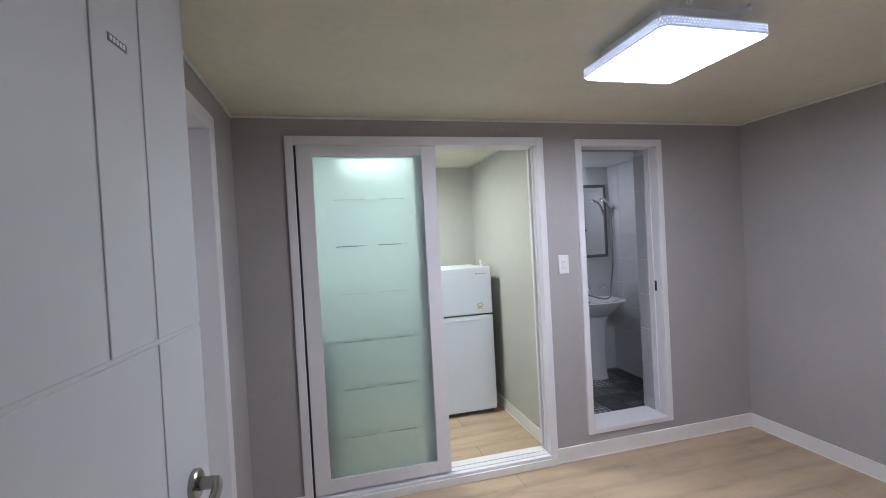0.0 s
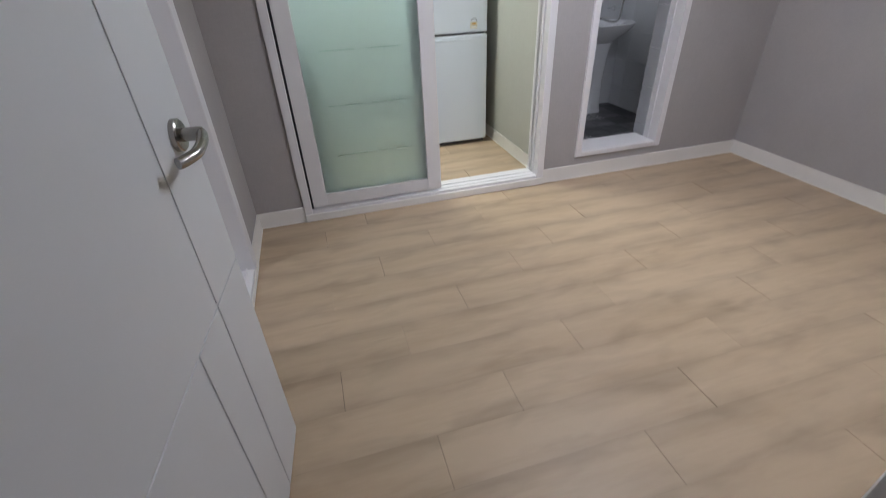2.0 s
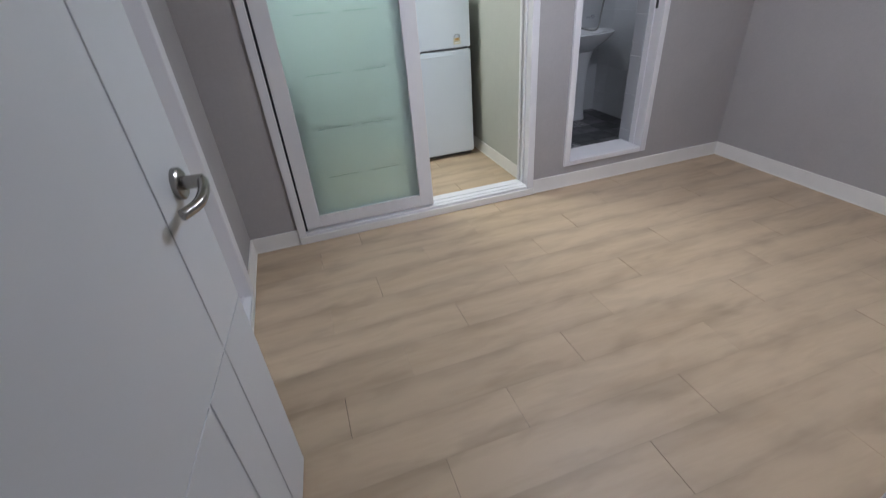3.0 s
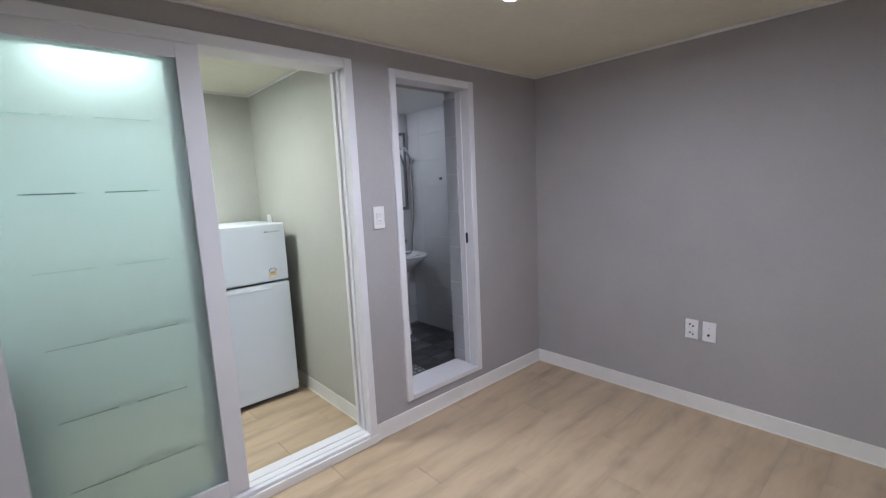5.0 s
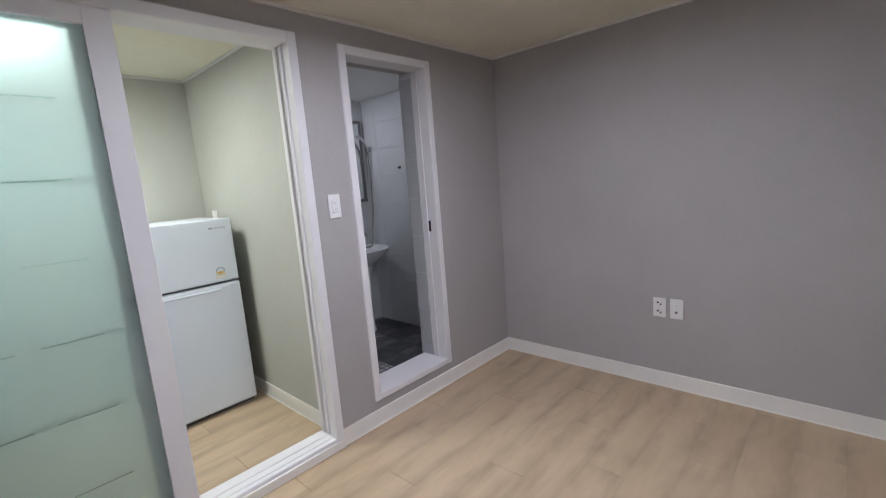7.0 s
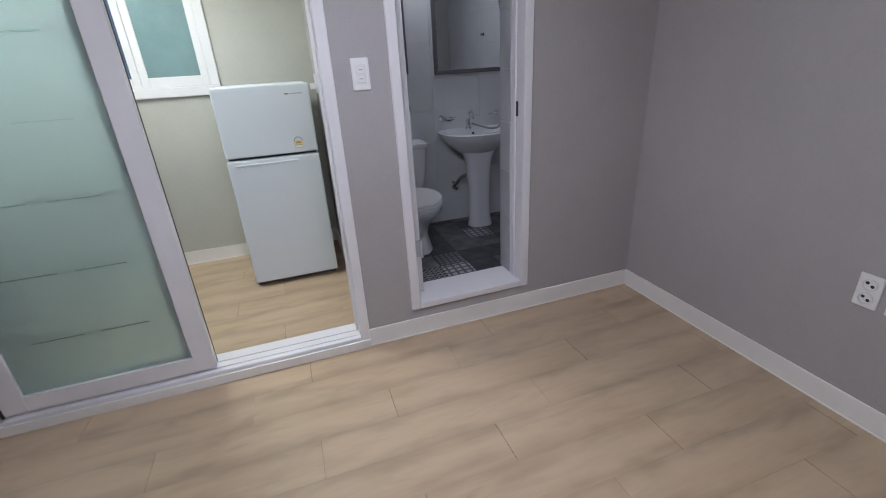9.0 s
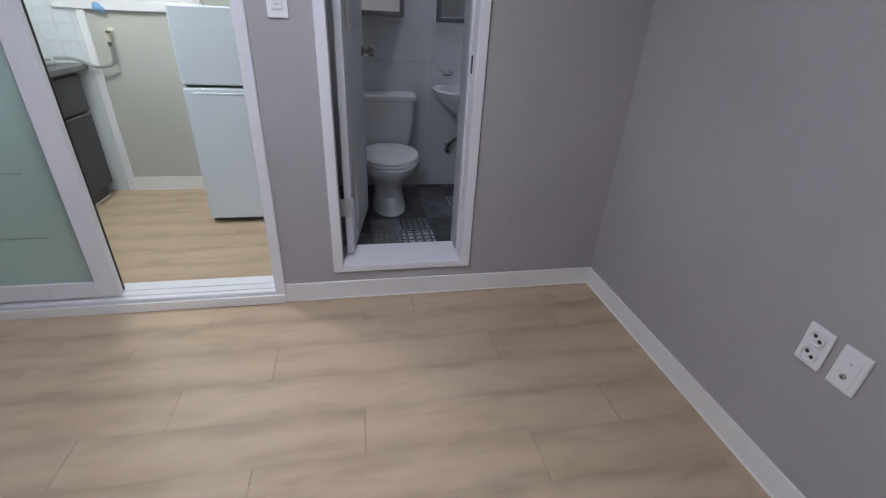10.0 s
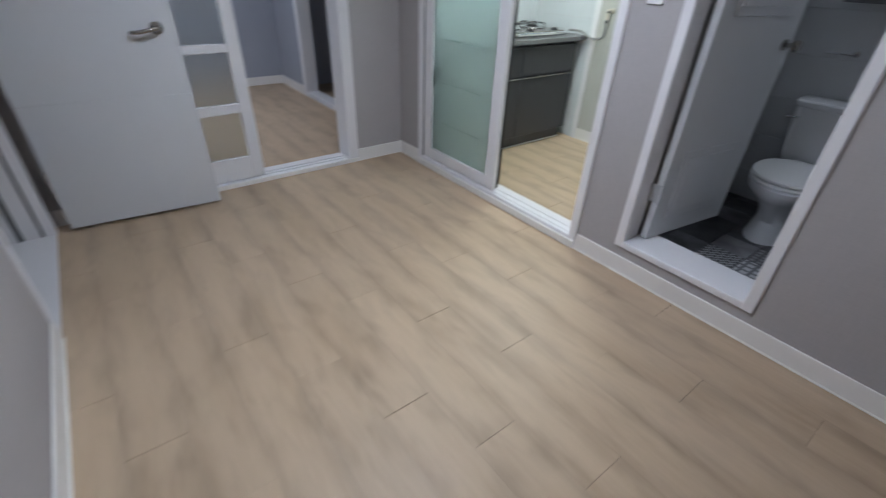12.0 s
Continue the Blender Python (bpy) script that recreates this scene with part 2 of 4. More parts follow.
TILES = [
    pattern_tile("tile_dark", (0.035, 0.036, 0.04), (0.09, 0.09, 0.095), 6, "cloud"),
    pattern_tile("tile_grey", (0.16, 0.16, 0.17), (0.30, 0.30, 0.31), 6, "cloud"),
    pattern_tile("tile_ring", (0.05, 0.05, 0.055), (0.42, 0.42, 0.43), 28, "ring"),
    pattern_tile("tile_check", (0.45, 0.45, 0.46), (0.12, 0.12, 0.13), 20, "checker"),
    pattern_tile("tile_mid", (0.07, 0.07, 0.075), (0.17, 0.17, 0.18), 5, "cloud"),
    pattern_tile("tile_grid", (0.20, 0.20, 0.21), (0.06, 0.06, 0.065), 26, "checker"),
]


# ---- mesh helpers ----
def box(bm, x0, x1, y0, y1, z0, z1, bevel=0.0, seg=1):
    r = bmesh.ops.create_cube(bm, size=1.0)
    bmesh.ops.scale(bm, vec=(x1 - x0, y1 - y0, z1 - z0), verts=r["verts"])
    bmesh.ops.translate(bm, vec=((x0 + x1) / 2, (y0 + y1) / 2, (z0 + z1) / 2), verts=r["verts"])
    if bevel:
        es = {e for v in r["verts"] for e in v.link_edges}
        bmesh.ops.bevel(bm, geom=list(es), offset=bevel, segments=seg, affect="EDGES", profile=0.5)
    return bm


def one(x0, x1, y0, y1, z0, z1, bevel=0.0, seg=1):
    return box(bmesh.new(), x0, x1, y0, y1, z0, z1, bevel, seg)


def loft(rings, closed=True, bm=None):
    """Skin over rings of equal point counts; ends capped when closed."""
    bm = bm or bmesh.new()
    vs = [[bm.verts.new(p) for p in r] for r in rings]
    n = len(rings[0])
    for a, c in zip(vs, vs[1:]):
        for k in range(n):
            bm.faces.new((a[k], a[(k + 1) % n], c[(k + 1) % n], c[k]))
    if closed:
        bm.faces.new(list(reversed(vs[0])))
        bm.faces.new(vs[-1])
    bmesh.ops.recalc_face_normals(bm, faces=bm.faces)
    return bm


def lathe(profile, n=24, centre=(0, 0, 0), axis="z", bm=None):
    """Turned shape from (radius, height) pairs."""
    rings = []
    for r, hgt in profile:
        ring = []
        for k in range(n):
            a = 2 * math.pi * k / n
            u, v = r * math.cos(a), r * math.sin(a)
            p = {"z": (u, v, hgt), "x": (hgt, u, v), "y": (u, hgt, v)}[axis]
            ring.append((p[0] + centre[0], p[1] + centre[1], p[2] + centre[2]))
        rings.append(ring)
    return loft(rings, True, bm)


def tube(points, radius, n=10, bm=None, smooth=6):
    """Round bar along a smoothed line of points."""
    P = [Vector(p) for p in points]
    line = []
    for i in range(len(P) - 1):
        a, b_, c, d = P[max(i - 1, 0)], P[i], P[i + 1], P[min(i + 2, len(P) - 1)]
        for s in range(smooth):
            t = s / smooth
            line.append(0.5 * ((2 * b_) + (c - a) * t + (2 * a - 5 * b_ + 4 * c - d) * t * t + (3 * b_ - a - 3 * c + d) * t ** 3))
    line.append(P[-1])
    rings = []
    ref = Vector((0.31, 0.17, 0.93))
    for i, p in enumerate(line):
        d = (line[min(i + 1, len(line) - 1)] - line[max(i - 1, 0)]).normalized()
        u = d.cross(ref).normalized()
        v = d.cross(u)
        rings.append([p + radius * (math.cos(2 * math.pi * k / n) * u + math.sin(2 * math.pi * k / n) * v) for k in range(n)])
    return loft(rings, True, bm)


def rounded(w, d, r, z, cx=0, cy=0, n=6):
    """Outline of a rounded rectangle at height z."""
    pts = []
    for sx, sy, a0 in ((1, 1, 0), (-1, 1, 90), (-1, -1, 180), (1, -1, 270)):
        for k in range(n + 1):
            a = radians(a0 + 90 * k / n)
            pts.append((cx + sx * (w / 2 - r) + r * math.cos(a), cy + sy * (d / 2 - r) + r * math.sin(a), z))
    return pts


def mesh_of(name, bm, material, smooth=False):
    me = bpy.data.meshes.new(name)
    bm.to_mesh(me)
    bm.free()
    me.materials.append(material)
    if smooth:
        for p in me.polygons:
            p.use_smooth = True
        me.set_sharp_from_angle(angle=radians(38))
    return me


def part(name, bm, material, parent=None, label="", smooth=False):
    ob = new(name, mesh_of(name, bm, material, smooth))
    ob.parent = parent
    if label:
        tagged(ob, label)
    return ob


def thing(name, label, category, m=None, group="", kind=""):
    ob = new(name)
    ob.empty_display_size = 0.05
    tagged(ob, label, category, group, kind)
    if m is not None:
        ob.matrix_basis = m
    return ob


def setting(name, bm, material, label, category, smooth=False):
    return tagged(part(name, bm, material, None, "", smooth), label, category, "", "structure")


def wall_bm(axis, at0, at1, a0, a1, z0, z1, holes=()):
    """Wall slab between at0 and at1 across, a0..a1 along, with rectangular holes (a, b, zlow, zhigh)."""
    bm = bmesh.new()
    us = sorted({a0, a1, *[h[0] for h in holes], *[h[1] for h in holes]})
    for u0, u1 in zip(us, us[1:]):
        spans = [(z0, z1)]
        for ha, hb, hz0, hz1 in holes:
            if ha <= u0 and hb >= u1:
                spans = [s for lo, hi in spans for s in ((lo, min(hi, hz0)), (max(lo, hz1), hi)) if s[1] - s[0] > 1e-4]
        for lo, hi in spans:
            if axis == "x":
                box(bm, u0, u1, at0, at1, lo, hi)
            else:
                box(bm, at0, at1, u0, u1, lo, hi)
    return bm


# ---- large structure ----
H = 2.205
YF, YB = 2.675, 2.885
XL, XR, YN = -0.2, 3.2, 0.358
WK = 1.66
YK = 2.81
wf = wall_bm("x", YF, YK, -0.32, 1.70, -0.06, 2.3, [(0.10, 1.585, -0.06, 2.06)])
wall_2 = wall_bm("x", YF, YB, 1.70, 3.32, -0.06, 2.3, [(1.890, 2.480, 0.15, 2.05)])
me = bpy.data.meshes.new("tmp")
wall_2.to_mesh(me)
wall_2.free()
wf.from_mesh(me)
bpy.data.meshes.remove(me)
setting("wall_far", wf, M_WALL, "grey papered wall with sliding door and bathroom doorway", "wall")
setting("wall_right", wall_bm("y", XR, XR + 0.12, 0.2, YF, -0.02, 2.3), M_WALL, "plain grey papered wall", "wall")
setting("wall_left", wall_bm("y", XL - 0.12, XL, YN, YF, -0.02, 2.3, [(0.82, 2.235, -0.02, 2.04)]), M_WALL, "grey papered wall with a wide opening", "wall")
setting("wall_near", wall_bm("x", YN - 0.14, YN, -0.32, XR, -0.02, 2.3, [(-0.115, 0.90, -0.02, 2.05)]), M_WALL, "grey papered wall with the entrance doorway", "wall")
setting("ceiling", one(-0.32, 3.32, YN - 0.14, YF, H, H + 0.05), M_CEIL, "cream papered ceiling", "ceiling")

# kitchen shell
setting("kitchen_wall_right", wall_bm("y", WK, WK + 0.09, YK, 4.395, -0.06, 2.3), M_KWALL, "pale papered kitchen wall", "wall")
setting("kitchen_wall_back", wall_bm("x", 4.265, 4.385, -0.42, WK, -0.06, 2.3, [(0.20, 1.04, 1.20, 1.99)]), M_KWALL, "pale papered kitchen wall with a window", "wall")
setting("kitchen_wall_left", wall_bm("y", -0.42, -0.32, YK, 4.265, -0.06, 2.3), M_KWALL, "pale papered kitchen wall", "wall")
setting("kitchen_ceiling", one(-0.42, WK, YK, 4.385, 2.203, 2.24), M_CEIL, "cream papered kitchen ceiling", "ceiling")

# bathroom shell
BX1, BY1, BZ = 3.215, 4.27, 0.0
setting("bathroom_wall_back", wall_bm("x", BY1, BY1 + 0.1, WK + 0.09, 3.32, -0.1, 2.3), M_GROUT, "tiled bathroom wall", "wall")
setting("bathroom_wall_right", wall_bm("y", BX1, BX1 + 0.15, YB, BY1, -0.1, 2.3), M_GROUT, "tiled bathroom wall", "wall")
setting("bathroom_ceiling", one(WK + 0.09, 3.32, YB, BY1 + 0.1, 2.175, 2.23), M_PLASTIC, "white panel bathroom ceiling", "ceiling")
setting("bathroom_floor", one(WK, 3.32, YB, BY1 + 0.1, BZ - 0.05, BZ - 0.008), M_DGROUT, "patchwork tiled bathroom floor", "floor")

# side room beyond the opening
setting("side_room_wall_end", wall_bm("y", -3.2, -3.1, 0.2, 2.85, -0.02, 2.3), M_SIDEWALL, "blue-grey papered wall of the next room", "wall")
setting("side_room_wall_far", wall_bm("x", 2.73, 2.85, -3.1, -0.32, -0.02, 2.3, [(-2.3, -1.45, -0.02, 2.02)]), M_SIDEWALL, "blue-grey papered wall with a dark doorway", "wall")
setting("side_room_wall_near", wall_bm("x", 0.2, 0.316, -3.2, -0.32, -0.02, 2.3), M_SIDEWALL, "blue-grey papered wall of the next room", "wall")
setting("side_room_ceiling", one(-3.2, -0.32, 0.2, 2.85, 2.2, 2.25), M_CEIL, "cream papered ceiling of the next room", "ceiling")
setting("dark_room_wall", wall_bm("x", 4.0, 4.1, -2.8, -0.45, -0.02, 2.3), M_SIDEWALL, "wall of an unlit room", "wall")
setting("dark_room_wall_side", wall_bm("y", -2.9, -2.8, 2.85, 4.1, -0.02, 2.3), M_SIDEWALL, "wall of an unlit room", "wall")
setting("dark_room_ceiling", one(-2.9, -0.42, 2.85, 4.1, 2.2, 2.25), M_CEIL, "ceiling of an unlit room", "ceiling")

# hall behind the entrance
setting("hall_wall_left", wall_bm("y", -0.45, -0.32, -1.4, YN - 0.14, -0.02, 2.3), M_WALL, "grey papered hall wall", "wall")
setting("hall_wall_right", wall_bm("y", 1.5, 1.6, -1.4, YN - 0.14, -0.02, 2.3), M_WALL, "grey papered hall wall", "wall")
setting("hall_wall_end", wall_bm("x", -1.5, -1.4, -0.45, 1.6, -0.02, 2.3), M_WALL, "grey papered hall wall", "wall")
setting("hall_ceiling", one(-0.45, 1.6, -1.5, YN - 0.14, 2.2, 2.25), M_CEIL, "cream hall ceiling", "ceiling")
setting("floor_hall", one(-0.45, 1.6, -1.5, YN - 0.14, -0.05, 0.0), M_WOOD, "oak-look hall floor", "floor")


# baseboards
def baseboard(x0, y0, x1, y1, side, h=0.094, t=0.010):
    """Bevelled skirting between two floor points; side is the unit step away from the wall."""
    bm = bmesh.new()
    xa, xb = sorted((x0, x1))
    ya, yb = sorted((y0, y1))
    if side[0]:
        xa, xb = sorted((x0, x0 + side[0] * t))
    else:
        ya, yb = sorted((y0, y0 + side[1] * t))
    box(bm, xa, xb, ya, yb, 0.0, h, 0.0025)
    ob = setting("baseboard", bm, M_BASE, "off-white skirting board along the wall foot", "baseboard")
    q = 0.006
    if side[0]:
        xa, xb = sorted((x0 + side[0] * t, x0 + side[0] * (t + q)))
    else:
        ya, yb = sorted((y0 + side[1] * t, y0 + side[1] * (t + q)))
    part("caulk_line", one(xa, xb, ya, yb, 0.0, 0.007, 0.0015), M_CAULK, ob, "white silicone bead")
    return ob


baseboard(XL + 0.010, YF, 0.066, YF, (0, -1))
baseboard(1.622, YF, XR - 0.010, YF, (0, -1))
baseboard(XR, YN, XR, YF, (-1, 0))
baseboard(XL, 2.272, XL, YF, (1, 0))
baseboard(XL, YN + 0.010, XL, 0.78, (1, 0))
baseboard(0.90, YN, XR - 0.010, YN, (0, 1))
baseboard(WK, YK, WK, 4.255, (-1, 0), 0.092)
baseboard(0.362, 4.265, WK - 0.010, 4.265, (0, -1), 0.098)
baseboard(-3.1, 0.33, -3.1, 2.72, (1, 0))
baseboard(-3.09, 2.73, -2.37, 2.73, (0, -1))
baseboard(-1.38, 2.73, -0.33, 2.73, (0, -1))


def cornice(x0, x1, y0, y1, z1):
    return setting("trim", one(x0, x1, y0, y1, z1 - 0.016, z1, 0.003), M_BASE, "narrow cream ceiling moulding", "moulding")


cornice(XL, XR, YF - 0.014, YF, H)
cornice(XR - 0.014, XR, YN, YF - 0.014, H)
cornice(XL, XL + 0.014, YN, YF - 0.014, H)
cornice(XL + 0.014, XR - 0.014, YN, YN + 0.014, H)
cornice(-0.32, WK, 4.251, 4.265, 2.203)
cornice(WK - 0.014, WK, YK, 4.251, 2.203)


# ---- sliding door to the kitchen ----
SX0, SX1, SZ = 0.066, 1.622, 2.094
sl = thing("sliding_door_frame", "white sliding door frame with double floor track", "door frame", kind="structure")
part("jamb", one(SX0, SX0 + 0.046, 2.660, YK + 0.004, 0.0, SZ, 0.003), M_FRAME, sl)
part("jamb", one(SX1 - 0.046, SX1, 2.660, YK + 0.004, 0.0, SZ, 0.003), M_FRAME, sl)
part("head", one(SX0 + 0.046, SX1 - 0.046, 2.660, YK + 0.004, SZ - 0.050, SZ, 0.003), M_FRAME, sl)
part("sill", one(SX0 + 0.046, SX1 - 0.046, 2.664, YK + 0.004, 0.0, 0.062, 0.003), M_FRAME, sl)
# black strip put in to darken the gap between jamb and leaf
part("gap_dark_strip", one(SX0 + 0.046, SX0 + 0.0575, 2.6765, 2.700, 0.07, SZ - 0.05), M_RUBBER_GAP, sl)
part("foot_strip", one(SX0 + 0.002, SX1 - 0.002, 2.650, 2.660, 0.0, 0.046, 0.002), M_BASE, sl)
for y in (2.694, 2.742):
    part("track", one(SX0 + 0.046, SX1 - 0.046, y - 0.004, y + 0.004, 0.062, 0.067, 0.001), M_FRAME, sl)
for y in (2.716, 2.762):
    part("jamb_fin", one(SX1 - 0.058, SX1 - 0.046, y, y + 0.010, 0.074, SZ - 0.050, 0.002), M_FRAME, sl)


def half_line(z):
    return 0.0024 if z > 1.3 else 0.0013


def sliding_panel(x0, x1, y, stile, z0, z1, label):
    """Sliding leaf: stiles, rails and an etched pane with clear cut lines."""
    p = thing("sliding_door", label, "sliding door")
    t = 0.032
    part("stile", one(x0, x0 + stile, y, y + t, z0, z1, 0.0015), M_FRAME, p)
    part("stile", one(x1 - stile, x1, y, y + t, z0, z1, 0.0015), M_FRAME, p)
    part("rail", one(x0 + stile, x1 - stile, y + 0.0004, y + t - 0.0004, z0, z0 + 0.075, 0.001), M_FRAME, p)
    part("rail", one(x0 + stile, x1 - stile, y + 0.0004, y + t - 0.0004, z1 - 0.060, z1, 0.001), M_FRAME, p)
    gx0, gx1, g0, g1 = x0 + stile - 0.004, x1 - stile + 0.004, z0 + 0.071, z1 - 0.056
    lines = [0.370, 0.645, 0.920, 1.195, 1.469, 1.736]
    yc = y + t / 2
    zs = [g0, *lines, g1]
    for k in range(len(zs) - 1):
        lo = zs[k] + (half_line(zs[k]) if k else 0)
        hi = zs[k + 1] - (half_line(zs[k + 1]) if k < len(zs) - 2 else 0)
        part("glass_pane", one(gx0, gx1, yc - 0.003, yc + 0.003, lo, hi), M_FROST, p, "frosted greenish glass")
    w = gx1 - gx0
    for k, z in enumerate(lines):
        a = gx0 + w * 0.17
        m1 = a + w * 0.28
        b_ = m1 + w * 0.37
        for u0, u1, mt in ((gx0, a, M_FROST), (a, m1, M_CLEAR), (m1, m1 + 0.06, M_FROST), (m1 + 0.06, b_, M_CLEAR), (b_, gx1, M_FROST)):
            part("etched_line", one(u0, u1, yc - 0.003, yc + 0.003, z - half_line(z), z + half_line(z)), mt, p)
    # dark strips that blacken the gap behind the leaf's edges
    for xx, yy in ((x0, y - 0.002), (x1 - 0.006, y - 0.002)):
        part("gasket", one(xx - 0.0005, xx + 0.0065, y + t, y + t + 0.013, z0 + 0.01, z1 - 0.01), M_RUBBER_GAP, p)
    return p


sliding_panel(0.124, 0.917, 2.678, 0.085, 0.076, 2.044, "white-framed sliding door with striped frosted glass, shut on one side")
sliding_panel(0.113, 0.878, 2.726, 0.085, 0.076, 2.044, "white-framed sliding door pushed behind the other leaf")

fp = bpy.data.objects["sliding_door"]
part("finger_pull", lathe([(0.013, 2.700), (0.013, 2.706), (0.009, 2.708)], 16, (0.822, 0, 1.0), "y"), M_RUBBER_GAP, fp, "small dark finger pull", True)

# ---- bathroom doorway ----
bf = thing("bathroom_door_frame", "white bathroom door frame with a raised sill", "door frame", kind="structure")
FX0, FX1, FZ0, FZ1 = 1.852, 2.514, 0.147, 2.085
fw = 0.044
part("jamb", one(FX0, FX0 + fw, 2.662, 2.790, FZ0, FZ1, 0.003), M_FRAME, bf)
part("jamb", one(FX1 - fw, FX1, 2.662, 2.790, FZ0, FZ1, 0.003), M_FRAME, bf)
part("head", one(FX0 + fw, FX1 - fw, 2.663, 2.790, FZ1 - fw, FZ1, 0.003), M_FRAME, bf)
part("sill", one(FX0 + fw, FX1 - fw, 2.663, 2.880, FZ0, FZ0 + 0.034, 0.003), M_FRAME, bf)
part("door_stop", one(FX1 - fw - 0.010, FX1 - fw, 2.735, 2.750, FZ0 + 0.034, FZ1 - fw, 0.002), M_FRAME, bf)
part("strike_plate", one(FX1 - fw - 0.003, FX1 - fw, 2.715, 2.735, 1.045, 1.115, 0.001), M_BLACK, bf, "dark metal strike plate")
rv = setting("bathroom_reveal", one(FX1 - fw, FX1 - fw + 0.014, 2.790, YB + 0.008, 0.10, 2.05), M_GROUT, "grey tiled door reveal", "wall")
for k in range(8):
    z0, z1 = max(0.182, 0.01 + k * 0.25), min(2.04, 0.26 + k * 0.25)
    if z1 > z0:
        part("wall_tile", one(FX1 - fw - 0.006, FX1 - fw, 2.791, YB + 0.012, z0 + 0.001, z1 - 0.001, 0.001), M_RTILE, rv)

bd = thing("bathroom_door", "white panelled bathroom door standing open inwards", "door", pose(1.916, 2.778, 0.188, 0, 0, -8.5))
part("leaf", one(0.0, 0.034, 0.0, 0.60, 0, 1.85, 0.002), M_DOOR, bd)
for z0, z1 in ((0.10, 0.45), (1.00, 1.70)):
    part("panel_moulding", one(0.034, 0.041, 0.09, 0.50, z0, z1, 0.004), M_DOOR, bd)
    part("panel", one(0.041, 0.045, 0.125, 0.465, z0 + 0.035, z1 - 0.035, 0.003), M_DOOR, bd)
part("knob", lathe([(0.024, 0.034), (0.024, 0.042), (0.010, 0.044), (0.010, 0.066), (0.022, 0.070), (0.027, 0.085), (0.022, 0.098), (0.004, 0.102)], 20, (0, 0.545, 0.885), "x"), M_STEEL, bd, "round steel knob", True)
for z in (0.20, 1.62):
    hg = part("hinge", one(-0.022, 0.036, -0.006, 0.000, z, z + 0.09, 0.001), M_GREYPL, bd)
    part("hinge_pin", lathe([(0.006, z - 0.004), (0.006, z + 0.094)], 10, (0.040, -0.006, 0), "z"), M_GREYPL, hg)

# ---- entrance door, open against the side wall ----
ef = thing("entrance_door_frame", "white door frame with dark rubber seals", "door frame", kind="structure")
part("jamb", one(-0.114, -0.072, YN - 0.190, YN + 0.008, 0.0, 2.05, 0.003), M_FRAME, ef)
part("jamb", one(0.868, 0.900, YN - 0.190, YN + 0.008, 0.0, 2.05, 0.003), M_FRAME, ef)
part("head", one(-0.072, 0.868, YN - 0.190, YN + 0.008, 2.018, 2.05, 0.003), M_FRAME, ef)
part("threshold", one(-0.072, 0.868, YN - 0.190, YN + 0.006, 0.0, 0.012, 0.003), M_FRAME, ef)
# this first strip stands in for the shadow of the hinge gap
part("seal", one(-0.072, -0.066, YN - 0.054, YN - 0.042, 0.012, 2.018), M_RUBBER_GAP, ef)
part("seal", one(-0.072, -0.067, YN - 0.150, YN - 0.128, 0.012, 2.018), M_RUBBER_GAP, ef)
part("seal", one(0.864, 0.868, YN - 0.052, YN - 0.042, 0.012, 2.018), M_RUBBER_GAP, ef)

dr = thing("entrance_door", "white grooved door standing open, steel lever handle", "door", pose(-0.075, 0.372, 0.022, 0, 0, -5.1))
DW, DH = 0.828, 2.0
part("core", one(-0.036, -0.0012, 0.062, DW, 0, DH, 0.002), M_DOOR, dr)
g1, g2, h1, h2 = 0.495, 0.637, 1.295, 0.662
gp = 0.0036
cells = [
    (0, g1, h1, DH), (g1, g2, h1, DH), (g2, DW, h1, DH),
    (0, g2, h2, h1), (g2, DW, h2, h1),
    (0, g1, 0, h2), (g1, g2, 0, h2), (g2, DW, 0, h2),
]
for a, b_, c, d in cells:
    part("panel", one(-0.0016, 0.001, (a + gp) if a else 0.062, b_ - (gp if b_ < DW else 0), c + (gp if c else 0), d - (gp if d < DH else 0), 0.0018), M_DOOR, dr)
hy, hz = DW - 0.086, 0.983
hd = part("handle", lathe([(0.030, 0.001), (0.030, 0.010), (0.027, 0.013), (0.013, 0.014), (0.012, 0.048)], 24, (0, hy, hz), "x"), M_STEEL, dr, "brushed steel lever handle", True)
part("lever", tube([(0.043, hy + 0.004, hz), (0.050, hy - 0.012, hz - 0.001), (0.056, hy - 0.045, hz - 0.006), (0.054, hy - 0.080, hz - 0.012), (0.040, hy - 0.108, hz - 0.015), (0.034, hy - 0.116, hz - 0.015)], 0.0100, 12), M_STEEL, hd, "", True)
st = part("label_sticker", one(0.0012, 0.002, 0.541, 0.595, 1.784, 1.797), M_TEXT, dr, "small dark sticker")
for k in range(5):
    part("print_bar", one(0.0021, 0.0026, 0.546 + k * 0.009, 0.552 + k * 0.009, 1.787, 1.794), M_PLASTIC, st)
for z in (0.22, 1.0, 1.72):
    part("hinge", lathe([(0.007, z), (0.007, z + 0.10)], 12, (0.002, 0.056, 0), "z"), M_STEEL, dr)

# ---- opening to the next room ----
of = thing("opening_frame", "white frame of a wide sliding opening", "door frame", kind="structure")
OY0, OY1, OZ = 0.785, 2.272, 2.075
part("jamb", one(XL - 0.165, XL + 0.012, OY1 - 0.080, OY1, 0.0, OZ, 0.003), M_FRAME, of)
part("jamb", one(XL - 0.130, XL + 0.012, OY0, OY0 + 0.080, 0.0, OZ, 0.003), M_FRAME, of)
part("head", one(XL - 0.130, XL + 0.012, OY0 + 0.080, OY1 - 0.080, OZ - 0.070, OZ, 0.003), M_FRAME, of)
